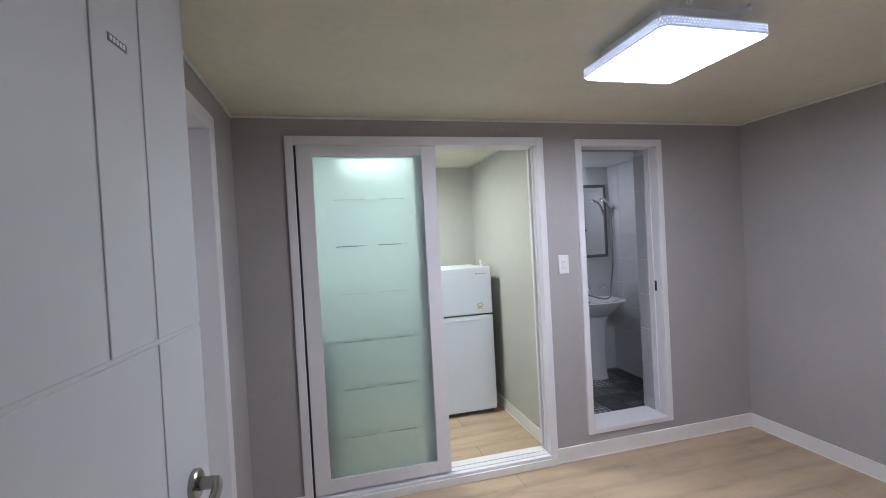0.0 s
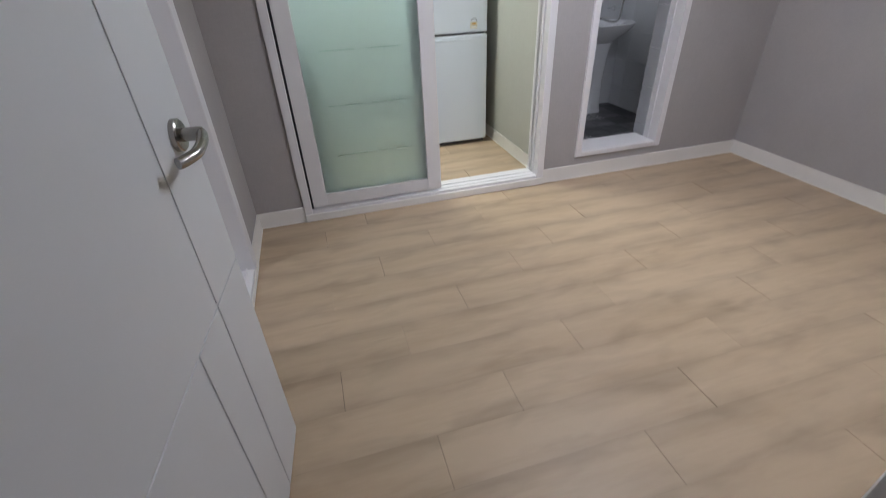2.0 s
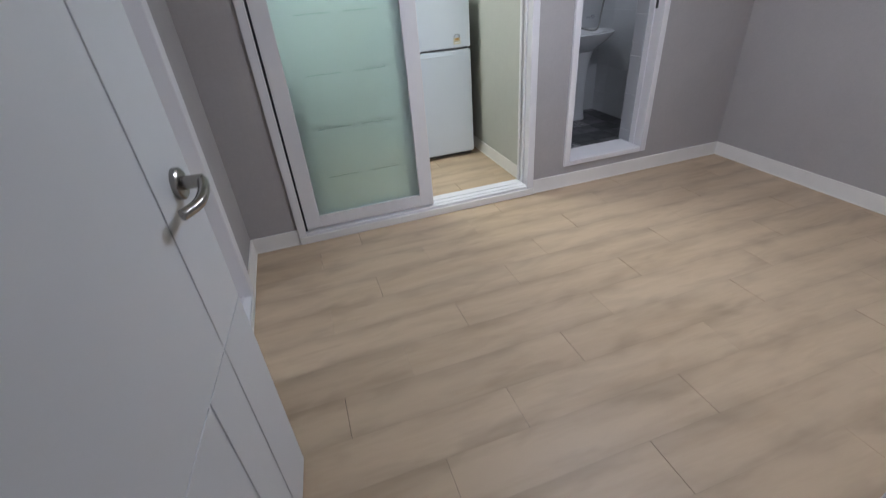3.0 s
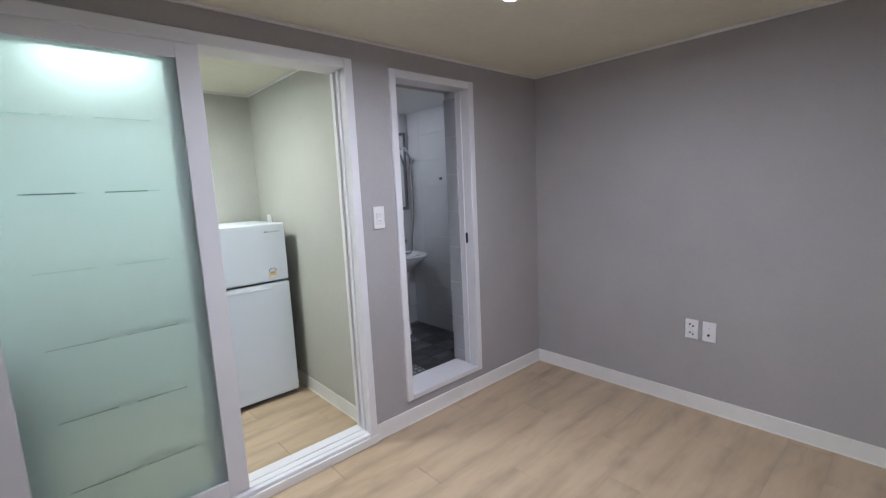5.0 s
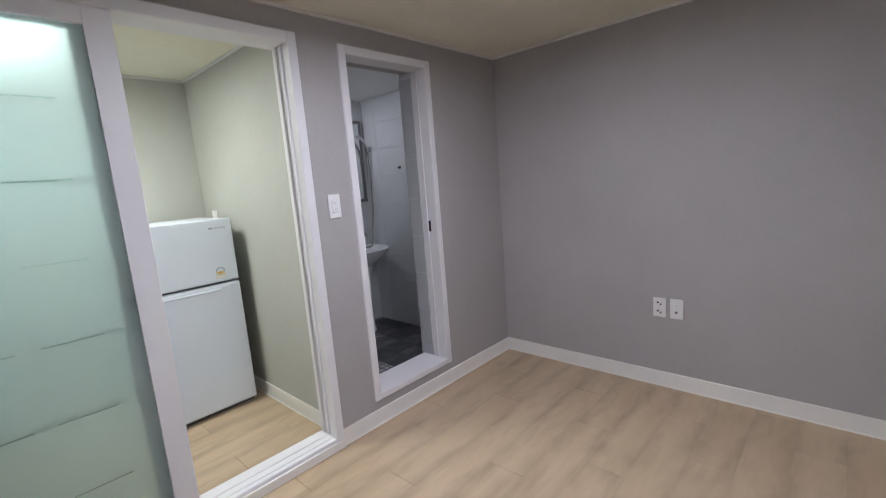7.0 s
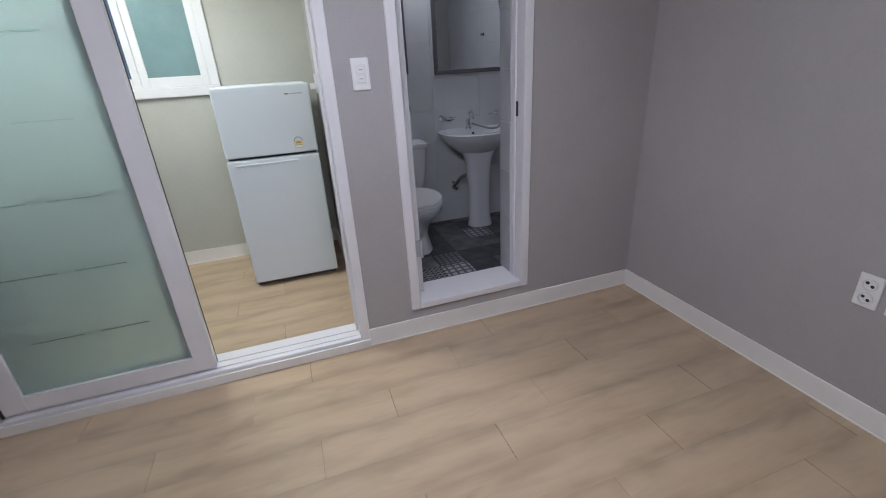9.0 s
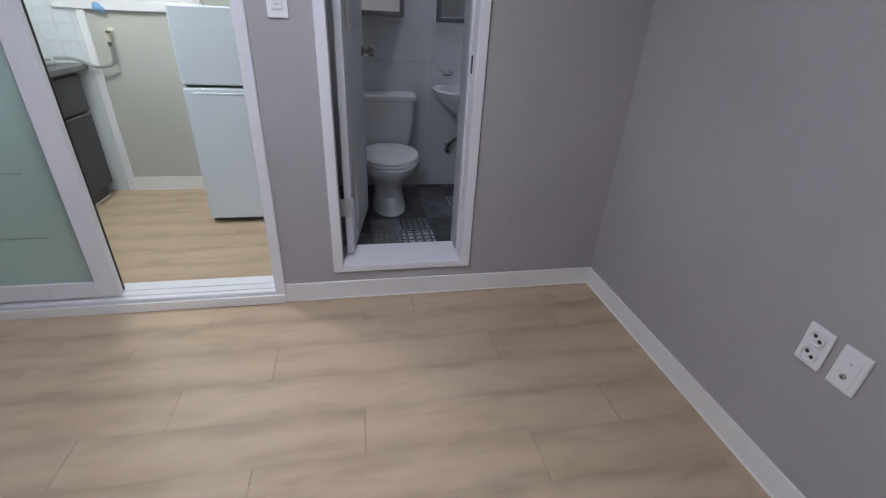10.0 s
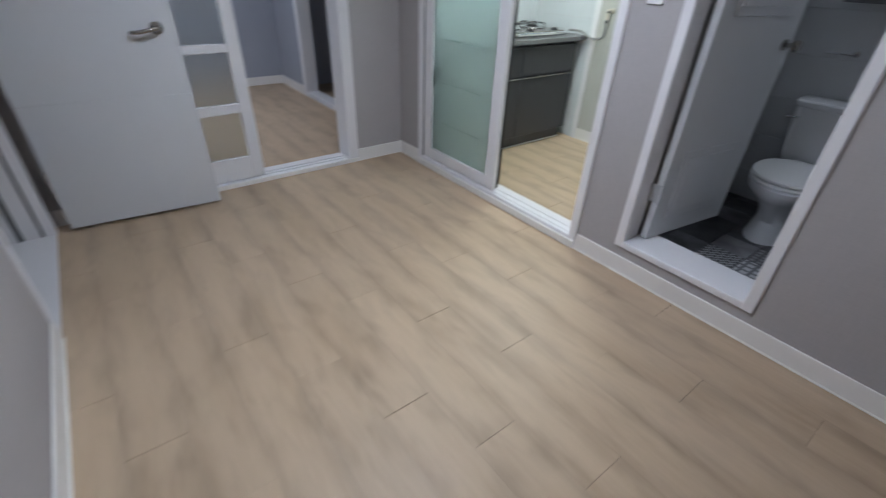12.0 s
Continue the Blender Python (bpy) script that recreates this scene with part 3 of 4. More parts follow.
part("sill", one(XL - 0.165, XL + 0.008, OY0 + 0.080, OY1 - 0.080, 0.0, 0.030, 0.003), M_FRAME, of)
for x in (XL - 0.030, XL - 0.075):
    part("track", one(x - 0.004, x + 0.004, OY0 + 0.080, OY1 - 0.080, 0.030, 0.038, 0.001), M_FRAME, of)
part("foot_strip", one(XL + 0.012, XL + 0.018, OY0, OY1, 0.0, 0.030, 0.001), M_BASE, of)
pd = thing("panel_door", "white sliding door with a column of small glass panes", "sliding door")
px0, px1 = XL - 0.046, XL - 0.014
part("stile", one(px0, px1, 1.470, 1.550, 0.040, 2.0, 0.003), M_FRAME, pd)
part("stile", one(px0, px1, 0.870, 1.200, 0.040, 2.0, 0.003), M_FRAME, pd)
zs = [0.040, 0.190, 0.481, 0.540, 0.839, 0.887, 1.187, 1.236, 1.535, 1.585, 1.90, 2.0]
for a, b_ in zip(zs[0::2], zs[1::2]):
    part("rail", one(px0 + 0.001, px1 - 0.001, 1.200, 1.470, a, b_, 0.002), M_FRAME, pd)
for a, b_ in zip(zs[1::2], zs[2::2]):
    part("glass_pane", one((px0 + px1) / 2 - 0.002, (px0 + px1) / 2 + 0.002, 1.197, 1.473, a - 0.003, b_ + 0.003), M_PGLASS, pd, "reeded glass")
df = thing("far_doorway_frame", "white frame of a dark doorway", "door frame", kind="structure")
part("jamb", one(-2.37, -2.29, 2.715, 2.86, 0, 2.06, 0.003), M_FRAME, df)
part("jamb", one(-1.46, -1.38, 2.715, 2.86, 0, 2.06, 0.003), M_FRAME, df)
part("head", one(-2.29, -1.46, 2.716, 2.86, 2.0, 2.06, 0.003), M_FRAME, df)
part("sill", one(-2.29, -1.46, 2.716, 2.86, 0, 0.05, 0.003), M_FRAME, df)


# ---- ceiling lights ----
def square_lamp(cx, cy, z_top, w, d, diffuser, dots, label, drop=0.062):
    """Flat ceiling lamp: perforated rim held off the ceiling by knobs, glowing diffuser."""
    lamp = thing("ceiling_light", label, "ceiling light")
    z0, z1 = z_top - drop, z_top - drop + 0.038
    r = 0.035
    part("body", loft([rounded(w - 0.10, d - 0.10, r, z1, cx, cy), rounded(w - 0.10, d - 0.10, r, z_top, cx, cy)]), M_PLASTIC, lamp)
    part("rim", loft([rounded(w, d, r, z0 + 0.004, cx, cy), rounded(w, d, r, z1, cx, cy), rounded(w - 0.012, d - 0.012, r - 0.006, z1, cx, cy), rounded(w - 0.012, d - 0.012, r - 0.006, z0 + 0.004, cx, cy)], False), M_RIM, lamp, "perforated pale rim")
    # hidden plate added to keep the diffuser's upward glow off the ceiling
    part("light_stop_plate", one(cx - w / 2 + 0.007, cx + w / 2 - 0.007, cy - d / 2 + 0.007, cy + d / 2 - 0.007, z0 + 0.009, z0 + 0.012), M_PLASTIC, lamp)
    part("diffuser", loft([rounded(w - 0.014, d - 0.014, r - 0.006, z0 + 0.008, cx, cy), rounded(w - 0.014, d - 0.014, r - 0.006, z0 + 0.003, cx, cy), rounded(w - 0.024, d - 0.024, r - 0.010, z0, cx, cy)]), diffuser, lamp, "glowing white diffuser")
    if dots:
        ring = [Vector(p) for p in rounded(w + 0.0012, d + 0.0012, r, 0, cx, cy)]
        ring.append(ring[0])
        spots, carry, pitch = [], 0.0, 0.0130
        for p, q in zip(ring, ring[1:]):
            span = (q - p).length
            while carry < span:
                spots.append((p.lerp(q, carry / span), (q - p).normalized()))
                carry += pitch
            carry -= span
        for row in range(3):
            bm = bmesh.new()
            z = z0 + 0.012 + 0.0092 * row
            for p, u in spots:
                c = p + u * (pitch / 2 if row % 2 else 0) + Vector((0, 0, z))
                e = 0.0012
                bm.faces.new([bm.verts.new(c + u * i * e + Vector((0, 0, j * e))) for i, j in ((-1, -1), (1, -1), (1, 1), (-1, 1))])
            part("rim_holes", bm, M_DOT, lamp, "rows of small lit holes")
    for sx, sy in ((-1, 0.45), (-1, -0.45), (1, 0.45), (1, -0.45)):
        part("knob", lathe([(0.008, z_top - 0.018), (0.010, z_top - 0.010), (0.006, z_top)], 12, (cx + sy * w * 0.6, cy + sx * (d / 2 + 0.004), 0)), M_PLASTIC, lamp)
    return lamp


square_lamp(1.567, 1.537, H, 0.447, 0.472, M_DIFF, True, "square white ceiling light glowing, perforated rim", 0.093)
square_lamp(0.64, 3.42, 2.203, 0.46, 0.46, M_KDIFF, False, "square kitchen ceiling light glowing behind frosted glass")
# out-of-view lamp added to light the next room's walls
square_lamp(-1.75, 1.30, 2.2, 0.462, 0.478, M_SFILL, False, "unseen square fill light added to brighten the next room")

bl = thing("bathroom_light", "small round white bathroom ceiling light", "ceiling light", pose(2.55, 4.09, 2.175))
part("base", lathe([(0.088, 0.0), (0.088, -0.010), (0.080, -0.012)], 28), M_PLASTIC, bl, "", True)
part("diffuser", lathe([(0.080, -0.012), (0.076, -0.022), (0.055, -0.030), (0.002, -0.034)], 28), M_BDIFF, bl, "glowing diffuser", True)

# ---- smoke detector ----
sd = thing("smoke_detector", "small white smoke detector on the ceiling", "smoke detector", pose(2.425, 1.085, H) @ Matrix.Diagonal((0.78, 0.78, 0.9, 1)))
part("base", lathe([(0.052, 0.0), (0.052, -0.008), (0.046, -0.012), (0.030, -0.014)], 28), M_PLASTIC, sd, "", True)
part("cap", lathe([(0.026, -0.034), (0.034, -0.032), (0.036, -0.030), (0.034, -0.026), (0.012, -0.024)], 28), M_PLASTIC, sd, "", True)
for k in range(6):
    a = k * math.pi / 3
    part("post", lathe([(0.005, -0.014), (0.005, -0.027)], 8, (0.028 * math.cos(a), 0.028 * math.sin(a), 0)), M_GREYPL, sd)
# core black and wide so the gaps between the posts look dark
part("sensor", lathe([(0.022, -0.013), (0.024, -0.026)], 14), M_BLACK, sd)


# ---- switch and sockets ----
sw = thing("light_switch", "white double rocker light switch on the wall", "light switch", pose(1.731, YF, 1.278))
part("plate", one(-0.036, 0.036, -0.009, 0, -0.061, 0.061, 0.004, 2), M_PLASTIC, sw)
part("bezel", one(-0.021, 0.021, -0.011, -0.009, -0.036, 0.036, 0.001), M_PLASTIC, sw)
for z in (-0.017, 0.017):
    part("rocker", one(-0.018, 0.018, -0.015, -0.011, z - 0.015, z + 0.015, 0.002), M_PLASTIC, sw)
    part("mark", one(-0.008, 0.008, -0.0156, -0.015, z - 0.002, z + 0.002), M_GREYPL, sw)

so = thing("power_socket", "white double power socket on the grey wall", "socket", pose(XR, 1.547, 0.504))
part("plate", one(-0.009, 0, -0.036, 0.036, -0.061, 0.061, 0.004, 2), M_PLASTIC, so)
for z in (-0.026, 0.026):
    bm = lathe([(0.0225, -0.0092), (0.0225, -0.0150), (0.0195, -0.0160), (0.0180, -0.0098), (0.001, -0.0098)], 24, (0, 0, z), "x")
    w = part("well", bm, M_PLASTIC, so, "", True)
    part("recess", lathe([(0.0178, -0.0104), (0.0178, -0.0098)], 24, (0, 0, z), "x"), M_PLASTIC, w)
    for y in (-0.0095, 0.0095):
        part("pin_hole", lathe([(0.0058, -0.0112), (0.0058, -0.0100)], 10, (0, y * 0.85, z + y * 0.5), "x"), M_BLACK, w)
tv = thing("aerial_socket", "white aerial wall socket with a round port", "socket", pose(XR, 1.452, 0.504))
part("plate", one(-0.009, 0, -0.036, 0.036, -0.061, 0.061, 0.004, 2), M_PLASTIC, tv)
part("inset", one(-0.011, -0.009, -0.022, 0.022, -0.042, 0.042, 0.001), M_PLASTIC, tv)
part("port", lathe([(0.007, -0.011), (0.007, -0.018), (0.004, -0.018), (0.004, -0.012), (0.0005, -0.012)], 14, (0, 0.0, -0.018), "x"), M_STEEL, tv, "", True)
part("port", lathe([(0.003, -0.011), (0.003, -0.0125)], 10, (0, 0.0, 0.022), "x"), M_GREYPL, tv)

# ---- fridge ----
FRX0, FRX1, FRY, FRZ = 1.046, 1.574, 3.600, 1.240
fr = thing("fridge", "white two-door fridge-freezer standing in the kitchen corner", "fridge")
part("body", one(FRX0 + 0.004, FRX1 - 0.004, FRY + 0.055, FRY + 0.56, 0.025, FRZ - 0.004, 0.006, 2), M_FRIDGE, fr)
part("gasket", one(FRX0 + 0.012, FRX1 - 0.012, FRY + 0.044, FRY + 0.055, 0.04, FRZ - 0.012), M_GASKET, fr)
fd = part("freezer_door", one(FRX0, FRX1, FRY, FRY + 0.045, 0.846, FRZ, 0.010, 3), M_FRIDGE, fr)
ld = part("fridge_door", one(FRX0, FRX1, FRY, FRY + 0.045, 0.036, 0.832, 0.010, 3), M_FRIDGE, fr)
part("grip", one(FRX0 + 0.05, FRX1 - 0.12, FRY - 0.004, FRY + 0.004, 0.796, 0.808, 0.003), M_FRIDGE, ld)
part("name_plate", one(1.436, 1.456, FRY - 0.0012, FRY, 1.180, 1.188), M_TEXT, fd)
part("name_plate", one(1.462, 1.535, FRY - 0.0012, FRY, 1.181, 1.187), M_GREYPL, fd)
sk = part("energy_sticker", one(1.440, 1.492, FRY - 0.001, FRY, 0.872, 0.914), M_STICKER, fd, "cream and orange energy sticker")
part("arc", tube([(1.466 + 0.024 * math.cos(radians(a)), FRY - 0.002, 0.914 + 0.024 * math.sin(radians(a))) for a in range(0, 181, 20)], 0.0022, 6, smooth=2), M_TEXT, sk)
part("print_bar", one(1.446, 1.486, FRY - 0.0016, FRY - 0.001, 0.8905, 0.8925), M_TEXT, sk)
part("print_block", one(1.446, 1.486, FRY - 0.0016, FRY - 0.001, 0.878, 0.888), M_PLASTIC, sk)
part("print_bar", one(1.452, 1.480, FRY - 0.0018, FRY - 0.001, 0.900, 0.912), M_ORANGE, sk)
# solid dark block so the gap under the door looks shaded
part("plinth", one(FRX0 + 0.012, FRX1 - 0.012, FRY + 0.030, FRY + 0.060, 0.012, 0.036), M_GASKET, fr, "dark block in the gap under the door")
for x in (FRX0 + 0.05, FRX1 - 0.05):
    part("foot", lathe([(0.02, 0.0), (0.02, 0.012), (0.012, 0.026)], 12, (x, FRY + 0.09, 0)), M_BLACK, fr)
ws = thing("wall_socket", "white socket above the fridge with a plug", "socket", pose(WK, 4.07, 1.215))
part("plate", one(-0.009, 0, -0.036, 0.036, -0.061, 0.061, 0.004, 2), M_PLASTIC, ws)
part("plug", one(-0.045, -0.009, -0.016, 0.016, -0.035, 0.005, 0.006, 2), M_PLASTIC, ws)

# ---- kitchen window ----
kw = thing("window_1", "white kitchen window with blue and teal frosted panes", "window", kind="structure")
WX0, WX1, WZ0, WZ1 = 0.195, 1.045, 1.184, 2.0
part("window_frame", one(WX0, WX0 + 0.06, 4.245, 4.355, WZ0 + 0.06, WZ1, 0.004), M_FRAME, kw)
part("window_frame", one(WX1 - 0.06, WX1, 4.245, 4.355, WZ0 + 0.06, WZ1, 0.004), M_FRAME, kw)
part("window_frame", one(WX0 + 0.06, WX1 - 0.06, 4.245, 4.355, WZ1 - 0.06, WZ1, 0.004), M_FRAME, kw)
part("window_sill", one(WX0, WX1, 4.241, 4.355, WZ0, WZ0 + 0.06, 0.004), M_FRAME, kw)
for x0, x1, y0, mt in ((WX0 + 0.06, 0.577, 4.287, M_BLUEPANE), (0.586, WX1 - 0.06, 4.255, M_TEALPANE)):
    sash = part("sash", one(x0, x0 + 0.045, y0, y0 + 0.028, WZ0 + 0.06, WZ1 - 0.06, 0.003), M_FRAME, kw)
    part("sash_stile", one(x1 - 0.045, x1, y0, y0 + 0.028, WZ0 + 0.06, WZ1 - 0.06, 0.003), M_FRAME, sash)
    part("sash_rail", one(x0 + 0.045, x1 - 0.045, y0 + 0.001, y0 + 0.027, WZ0 + 0.06, WZ0 + 0.125, 0.003), M_FRAME, sash)
    part("sash_rail", one(x0 + 0.045, x1 - 0.045, y0 + 0.001, y0 + 0.027, WZ1 - 0.11, WZ1 - 0.06, 0.003), M_FRAME, sash)
    part("pane", one(x0 + 0.042, x1 - 0.042, y0 + 0.012, y0 + 0.017, WZ0 + 0.122, WZ1 - 0.107), mt, sash)
setting("window_backing", one(0.1, 1.15, 4.365, 4.385, 1.0, 2.1), M_BLACK, "dark outside behind the window", "backdrop")

# ---- gas valve and hose ----
gv = thing("gas_valve", "small cream gas valve on the wall with a grey hose", "gas valve")
part("flange", lathe([(0.022, 4.265), (0.020, 4.257), (0.010, 4.253), (0.009, 4.210)], 18, (0.475, 0, 1.068), "y"), M_VALVE, gv, "", True)
part("body", lathe([(0.014, 1.005), (0.016, 1.02), (0.016, 1.068), (0.010, 1.085)], 16, (0.475, 4.210, 0)), M_VALVE, gv, "", True)
part("nut", lathe([(0.012, 0.982), (0.012, 1.005)], 6, (0.475, 4.210, 0)), M_STEEL, gv)
part("lever", one(0.475, 0.505, 4.191, 4.198, 1.056, 1.070, 0.002), M_STEEL, gv)
part("hose", tube([(0.475, 4.210, 0.985), (0.475, 4.210, 0.92), (0.455, 4.215, 0.875), (0.39, 4.220, 0.855), (0.33, 4.220, 0.862), (0.25, 4.195, 0.90), (0.16, 4.155, 0.905)], 0.0095, 10), M_HOSE, gv, "", True)
bh = thing("sticker", "small pale blue round hook under the window", "hook", pose(0.455, 4.241, 1.196))
part("disc", lathe([(0.024, 0.0), (0.027, -0.006), (0.021, -0.011), (0.002, -0.013)], 9, (-0.008, 0, 0.004), "y"), M_BLUE, bh, "", True)
part("tab", lathe([(0.018, 0.0), (0.020, -0.004), (0.013, -0.008), (0.002, -0.009)], 7, (0.014, 0, -0.010), "y"), M_BLUE, bh, "", True)

# ---- kitchen cabinets, worktop, stove ----
CX = 0.270


def base_unit(y0, y1):
    c = thing("base_cabinet", "dark grey kitchen base cabinet with a drawer and door", "cabinet", group="kitchen base cabinets")
    part("body", one(-0.318, CX - 0.020, y0 + 0.001, y1 - 0.001, 0.10, 0.835), M_CAB, c)
    dw = part("drawer", one(CX - 0.019, CX, y0 + 0.003, y1 - 0.003, 0.599, 0.815, 0.002), M_CAB, c)
    do = part("door", one(CX - 0.019, CX, y0 + 0.003, y1 - 0.003, 0.105, 0.586, 0.002), M_CAB, c)
    part("handle_bar", one(CX - 0.006, CX + 0.010, y0 + 0.02, y1 - 0.02, 0.577, 0.588, 0.003), M_STEEL, do, "slim metal grip")
    part("plinth", one(-0.30, CX - 0.045, y0 + 0.001, y1 - 0.001, 0.0, 0.10), M_CAB, c)
    part("plinth_strip", one(CX - 0.045, CX - 0.040, y0 + 0.001, y1 - 0.001, 0.0, 0.012), M_BASE, c)
    return c


base_unit(2.83, 3.52)
base_unit(3.52, 4.16)
wt = thing("worktop", "grey stone-look kitchen worktop over the cabinets", "worktop")
part("slab", one(-0.318, 0.300, 2.818, 4.240, 0.837, 0.872, 0.005, 2), M_TOP, wt)
part("upstand", one(-0.318, -0.300, 2.818, 4.240, 0.872, 0.920, 0.003), M_TOP, wt)
gs = thing("gas_stove", "two-burner steel gas stove on the worktop", "stove")
SY0, SY1 = 3.46, 4.04
part("body", one(-0.22, 0.215, SY0, SY1, 0.878, 0.915, 0.008, 2), M_STEEL, gs)
part("front_panel", one(0.215, 0.240, SY0 + 0.01, SY1 - 0.01, 0.880, 0.908, 0.010, 3), M_CHROME, gs)
for y in (3.605, 3.895):
    part("burner", lathe([(0.075, 0.915), (0.072, 0.920), (0.045, 0.922), (0.042, 0.936), (0.030, 0.940), (0.002, 0.941)], 24, (-0.03, y, 0)), M_BLACK, gs, "", True)
    part("drip_ring", lathe([(0.108, 0.915), (0.112, 0.921), (0.104, 0.924), (0.080, 0.918), (0.076, 0.916)], 28, (-0.03, y, 0)), M_CHROME, gs, "polished drip ring", True)
    for k in range(4):
        a = k * math.pi / 2 + 0.4
        part("pan_support", tube([(-0.03 + 0.105 * math.cos(a), y + 0.105 * math.sin(a), 0.916), (-0.03 + 0.105 * math.cos(a), y + 0.105 * math.sin(a), 0.950), (-0.03 + 0.05 * math.cos(a), y + 0.05 * math.sin(a), 0.955)], 0.005, 8, smooth=3), M_BLACK, gs)
    part("knob", lathe([(0.032, 0.909), (0.030, 0.920), (0.020, 0.932), (0.001, 0.934)], 20, (0.175, y + 0.05, 0)), M_BLACK, gs, "", True)
for y in (SY0 + 0.05, SY1 - 0.05):
    for x in (-0.19, 0.18):
        part("foot", lathe([(0.012, 0.872), (0.010, 0.879)], 10, (x, y, 0)), M_BLACK, gs)

# ---- toilet ----
TX = 2.198
tl = thing("toilet", "white two-piece ceramic toilet with closed lid", "toilet", Matrix.Diagonal((1, 1, 0.965, 1)))


def egg(w, l, z, yb, back=0.55, n=28):
    """Egg outline: flat-ish at the back (high y), round at the front."""
    pts = []
    for k in range(n):
        a = 2 * math.pi * k / n
        c, s = math.cos(a), math.sin(a)
        y = yb - l / 2 - l / 2 * s if s > 0 else yb - l / 2 - l / 2 * math.copysign(abs(s) ** back, s)
        pts.append((TX + w / 2 * c, y, z))
    return pts


B = BZ
part("bowl", loft([egg(0.24, 0.42, B, 4.04), egg(0.23, 0.40, B + 0.03, 4.04), egg(0.20, 0.36, B + 0.12, 4.04), egg(0.22, 0.38, B + 0.20, 4.03), egg(0.30, 0.46, B + 0.28, 4.03), egg(0.385, 0.515, B + 0.335, 4.03), egg(0.395, 0.525, B + 0.375, 4.03), egg(0.36, 0.50, B + 0.385, 4.03)]), M_CER, tl, "", True)
part("seat", loft([egg(0.395, 0.485, B + 0.387, 4.01, 0.7), egg(0.403, 0.493, B + 0.392, 4.01, 0.7), egg(0.40, 0.49, B + 0.404, 4.01, 0.7), egg(0.39, 0.475, B + 0.407, 4.01, 0.7)]), M_PLASTIC, tl, "", True)
part("lid", loft([egg(0.385, 0.475, B + 0.410, 4.01, 0.7), egg(0.40, 0.49, B + 0.414, 4.01, 0.7), egg(0.395, 0.485, B + 0.426, 4.01, 0.7), egg(0.33, 0.43, B + 0.433, 4.00, 0.7), egg(0.15, 0.22, B + 0.436, 3.90, 0.7)]), M_PLASTIC, tl, "", True)
tk = part("tank", loft([rounded(0.33, 0.15, 0.035, B + 0.385, TX, 4.145), rounded(0.375, 0.18, 0.04, B + 0.445, TX, 4.145), rounded(0.41, 0.195, 0.04, B + 0.585, TX, 4.148), rounded(0.425, 0.20, 0.04, B + 0.723, TX, 4.15)]), M_CER, tl, "", True)
part("tank_lid", loft([rounded(0.43, 0.205, 0.04, B + 0.724, TX, 4.15), rounded(0.45, 0.222, 0.045, B + 0.733, TX, 4.15), rounded(0.45, 0.222, 0.045, B + 0.756, TX, 4.15), rounded(0.43, 0.205, 0.04, B + 0.766, TX, 4.15)]), M_CER, tl, "", True)
part("flush_lever", tube([(TX - 0.17, 4.04, B + 0.668), (TX - 0.17, 4.025, B + 0.668), (TX - 0.22, 4.022, B + 0.663)], 0.006, 8), M_CHROME, tk, "", True)
for x in (TX - 0.07, TX + 0.07):
    part("seat_hinge", lathe([(0.014, B + 0.386), (0.014, B + 0.425), (0.008, B + 0.430)], 12, (x, 4.02, 0)), M_PLASTIC, tl)

# ---- wash basin ----
SXC = 2.842
wb = thing("wash_basin", "white ceramic pedestal wash basin on the tiled wall", "wash basin")


def bowl_ring(w, d, z, n=32):
    pts = []
    for k in range(n):
        a = 2 * math.pi * k / n
        c, s = math.cos(a), math.sin(a)
        yy = BY1 - 0.006 - d * 0.42 + (d * 0.42 * abs(s) ** 0.45 if s > 0 else -d * 0.58 * abs(s) ** 0.9)
        pts.append((SXC + w / 2 * math.copysign(abs(c) ** 0.75, c), yy, z))
    return pts


Z = 0.785
part("basin", loft([bowl_ring(0.216, 0.24, Z - 0.19), bowl_ring(0.324, 0.32, Z - 0.15), bowl_ring(0.508, 0.41, Z - 0.07), bowl_ring(0.599, 0.455, Z - 0.012), bowl_ring(0.607, 0.46, Z), bowl_ring(0.585, 0.445, Z + 0.006), bowl_ring(0.486, 0.35, Z - 0.004), bowl_ring(0.389, 0.27, Z - 0.08), bowl_ring(0.108, 0.14, Z - 0.125)]), M_CER, wb, "", True)
part("pedestal", loft([rounded(0.204, 0.16, 0.07, B, SXC, 4.05), rounded(0.182, 0.15, 0.065, B + 0.06, SXC, 4.055), rounded(0.176, 0.15, 0.065, B + 0.30, SXC, 4.06), rounded(0.209, 0.17, 0.07, B + 0.55, SXC, 4.06), rounded(0.264, 0.20, 0.08, Z - 0.15, SXC, 4.06)]), M_CER, wb, "", True)
part("overflow", lathe([(0.010, 4.155), (0.010, 4.148), (0.002, 4.147)], 14, (SXC, 0, Z - 0.03), "y"), M_BLACK, wb)
part("trap", tube([(SXC - 0.02, 4.12, 0.45), (SXC - 0.12, 4.15, 0.40), (SXC - 0.15, 4.20, 0.34), (SXC - 0.15, 4.26, 0.34)], 0.014, 10), M_STEEL, wb, "angled waste pipe", True)
part("stop_valve", lathe([(0.018, 4.262), (0.018, 4.24), (0.010, 4.235), (0.010, 4.205), (0.016, 4.203), (0.016, 4.190)], 14, (SXC - 0.15, 0, 0.30), "y"), M_STEEL, wb, "", True)
fa = thing("basin_tap", "chrome mixer tap with a curved spout on the basin", "tap")
part("base", lathe([(0.026, Z), (0.024, Z + 0.012), (0.018, Z + 0.018), (0.017, Z + 0.075), (0.012, Z + 0.085)], 18, (SXC - 0.02, 4.205, 0)), M_CHROME, fa, "", True)
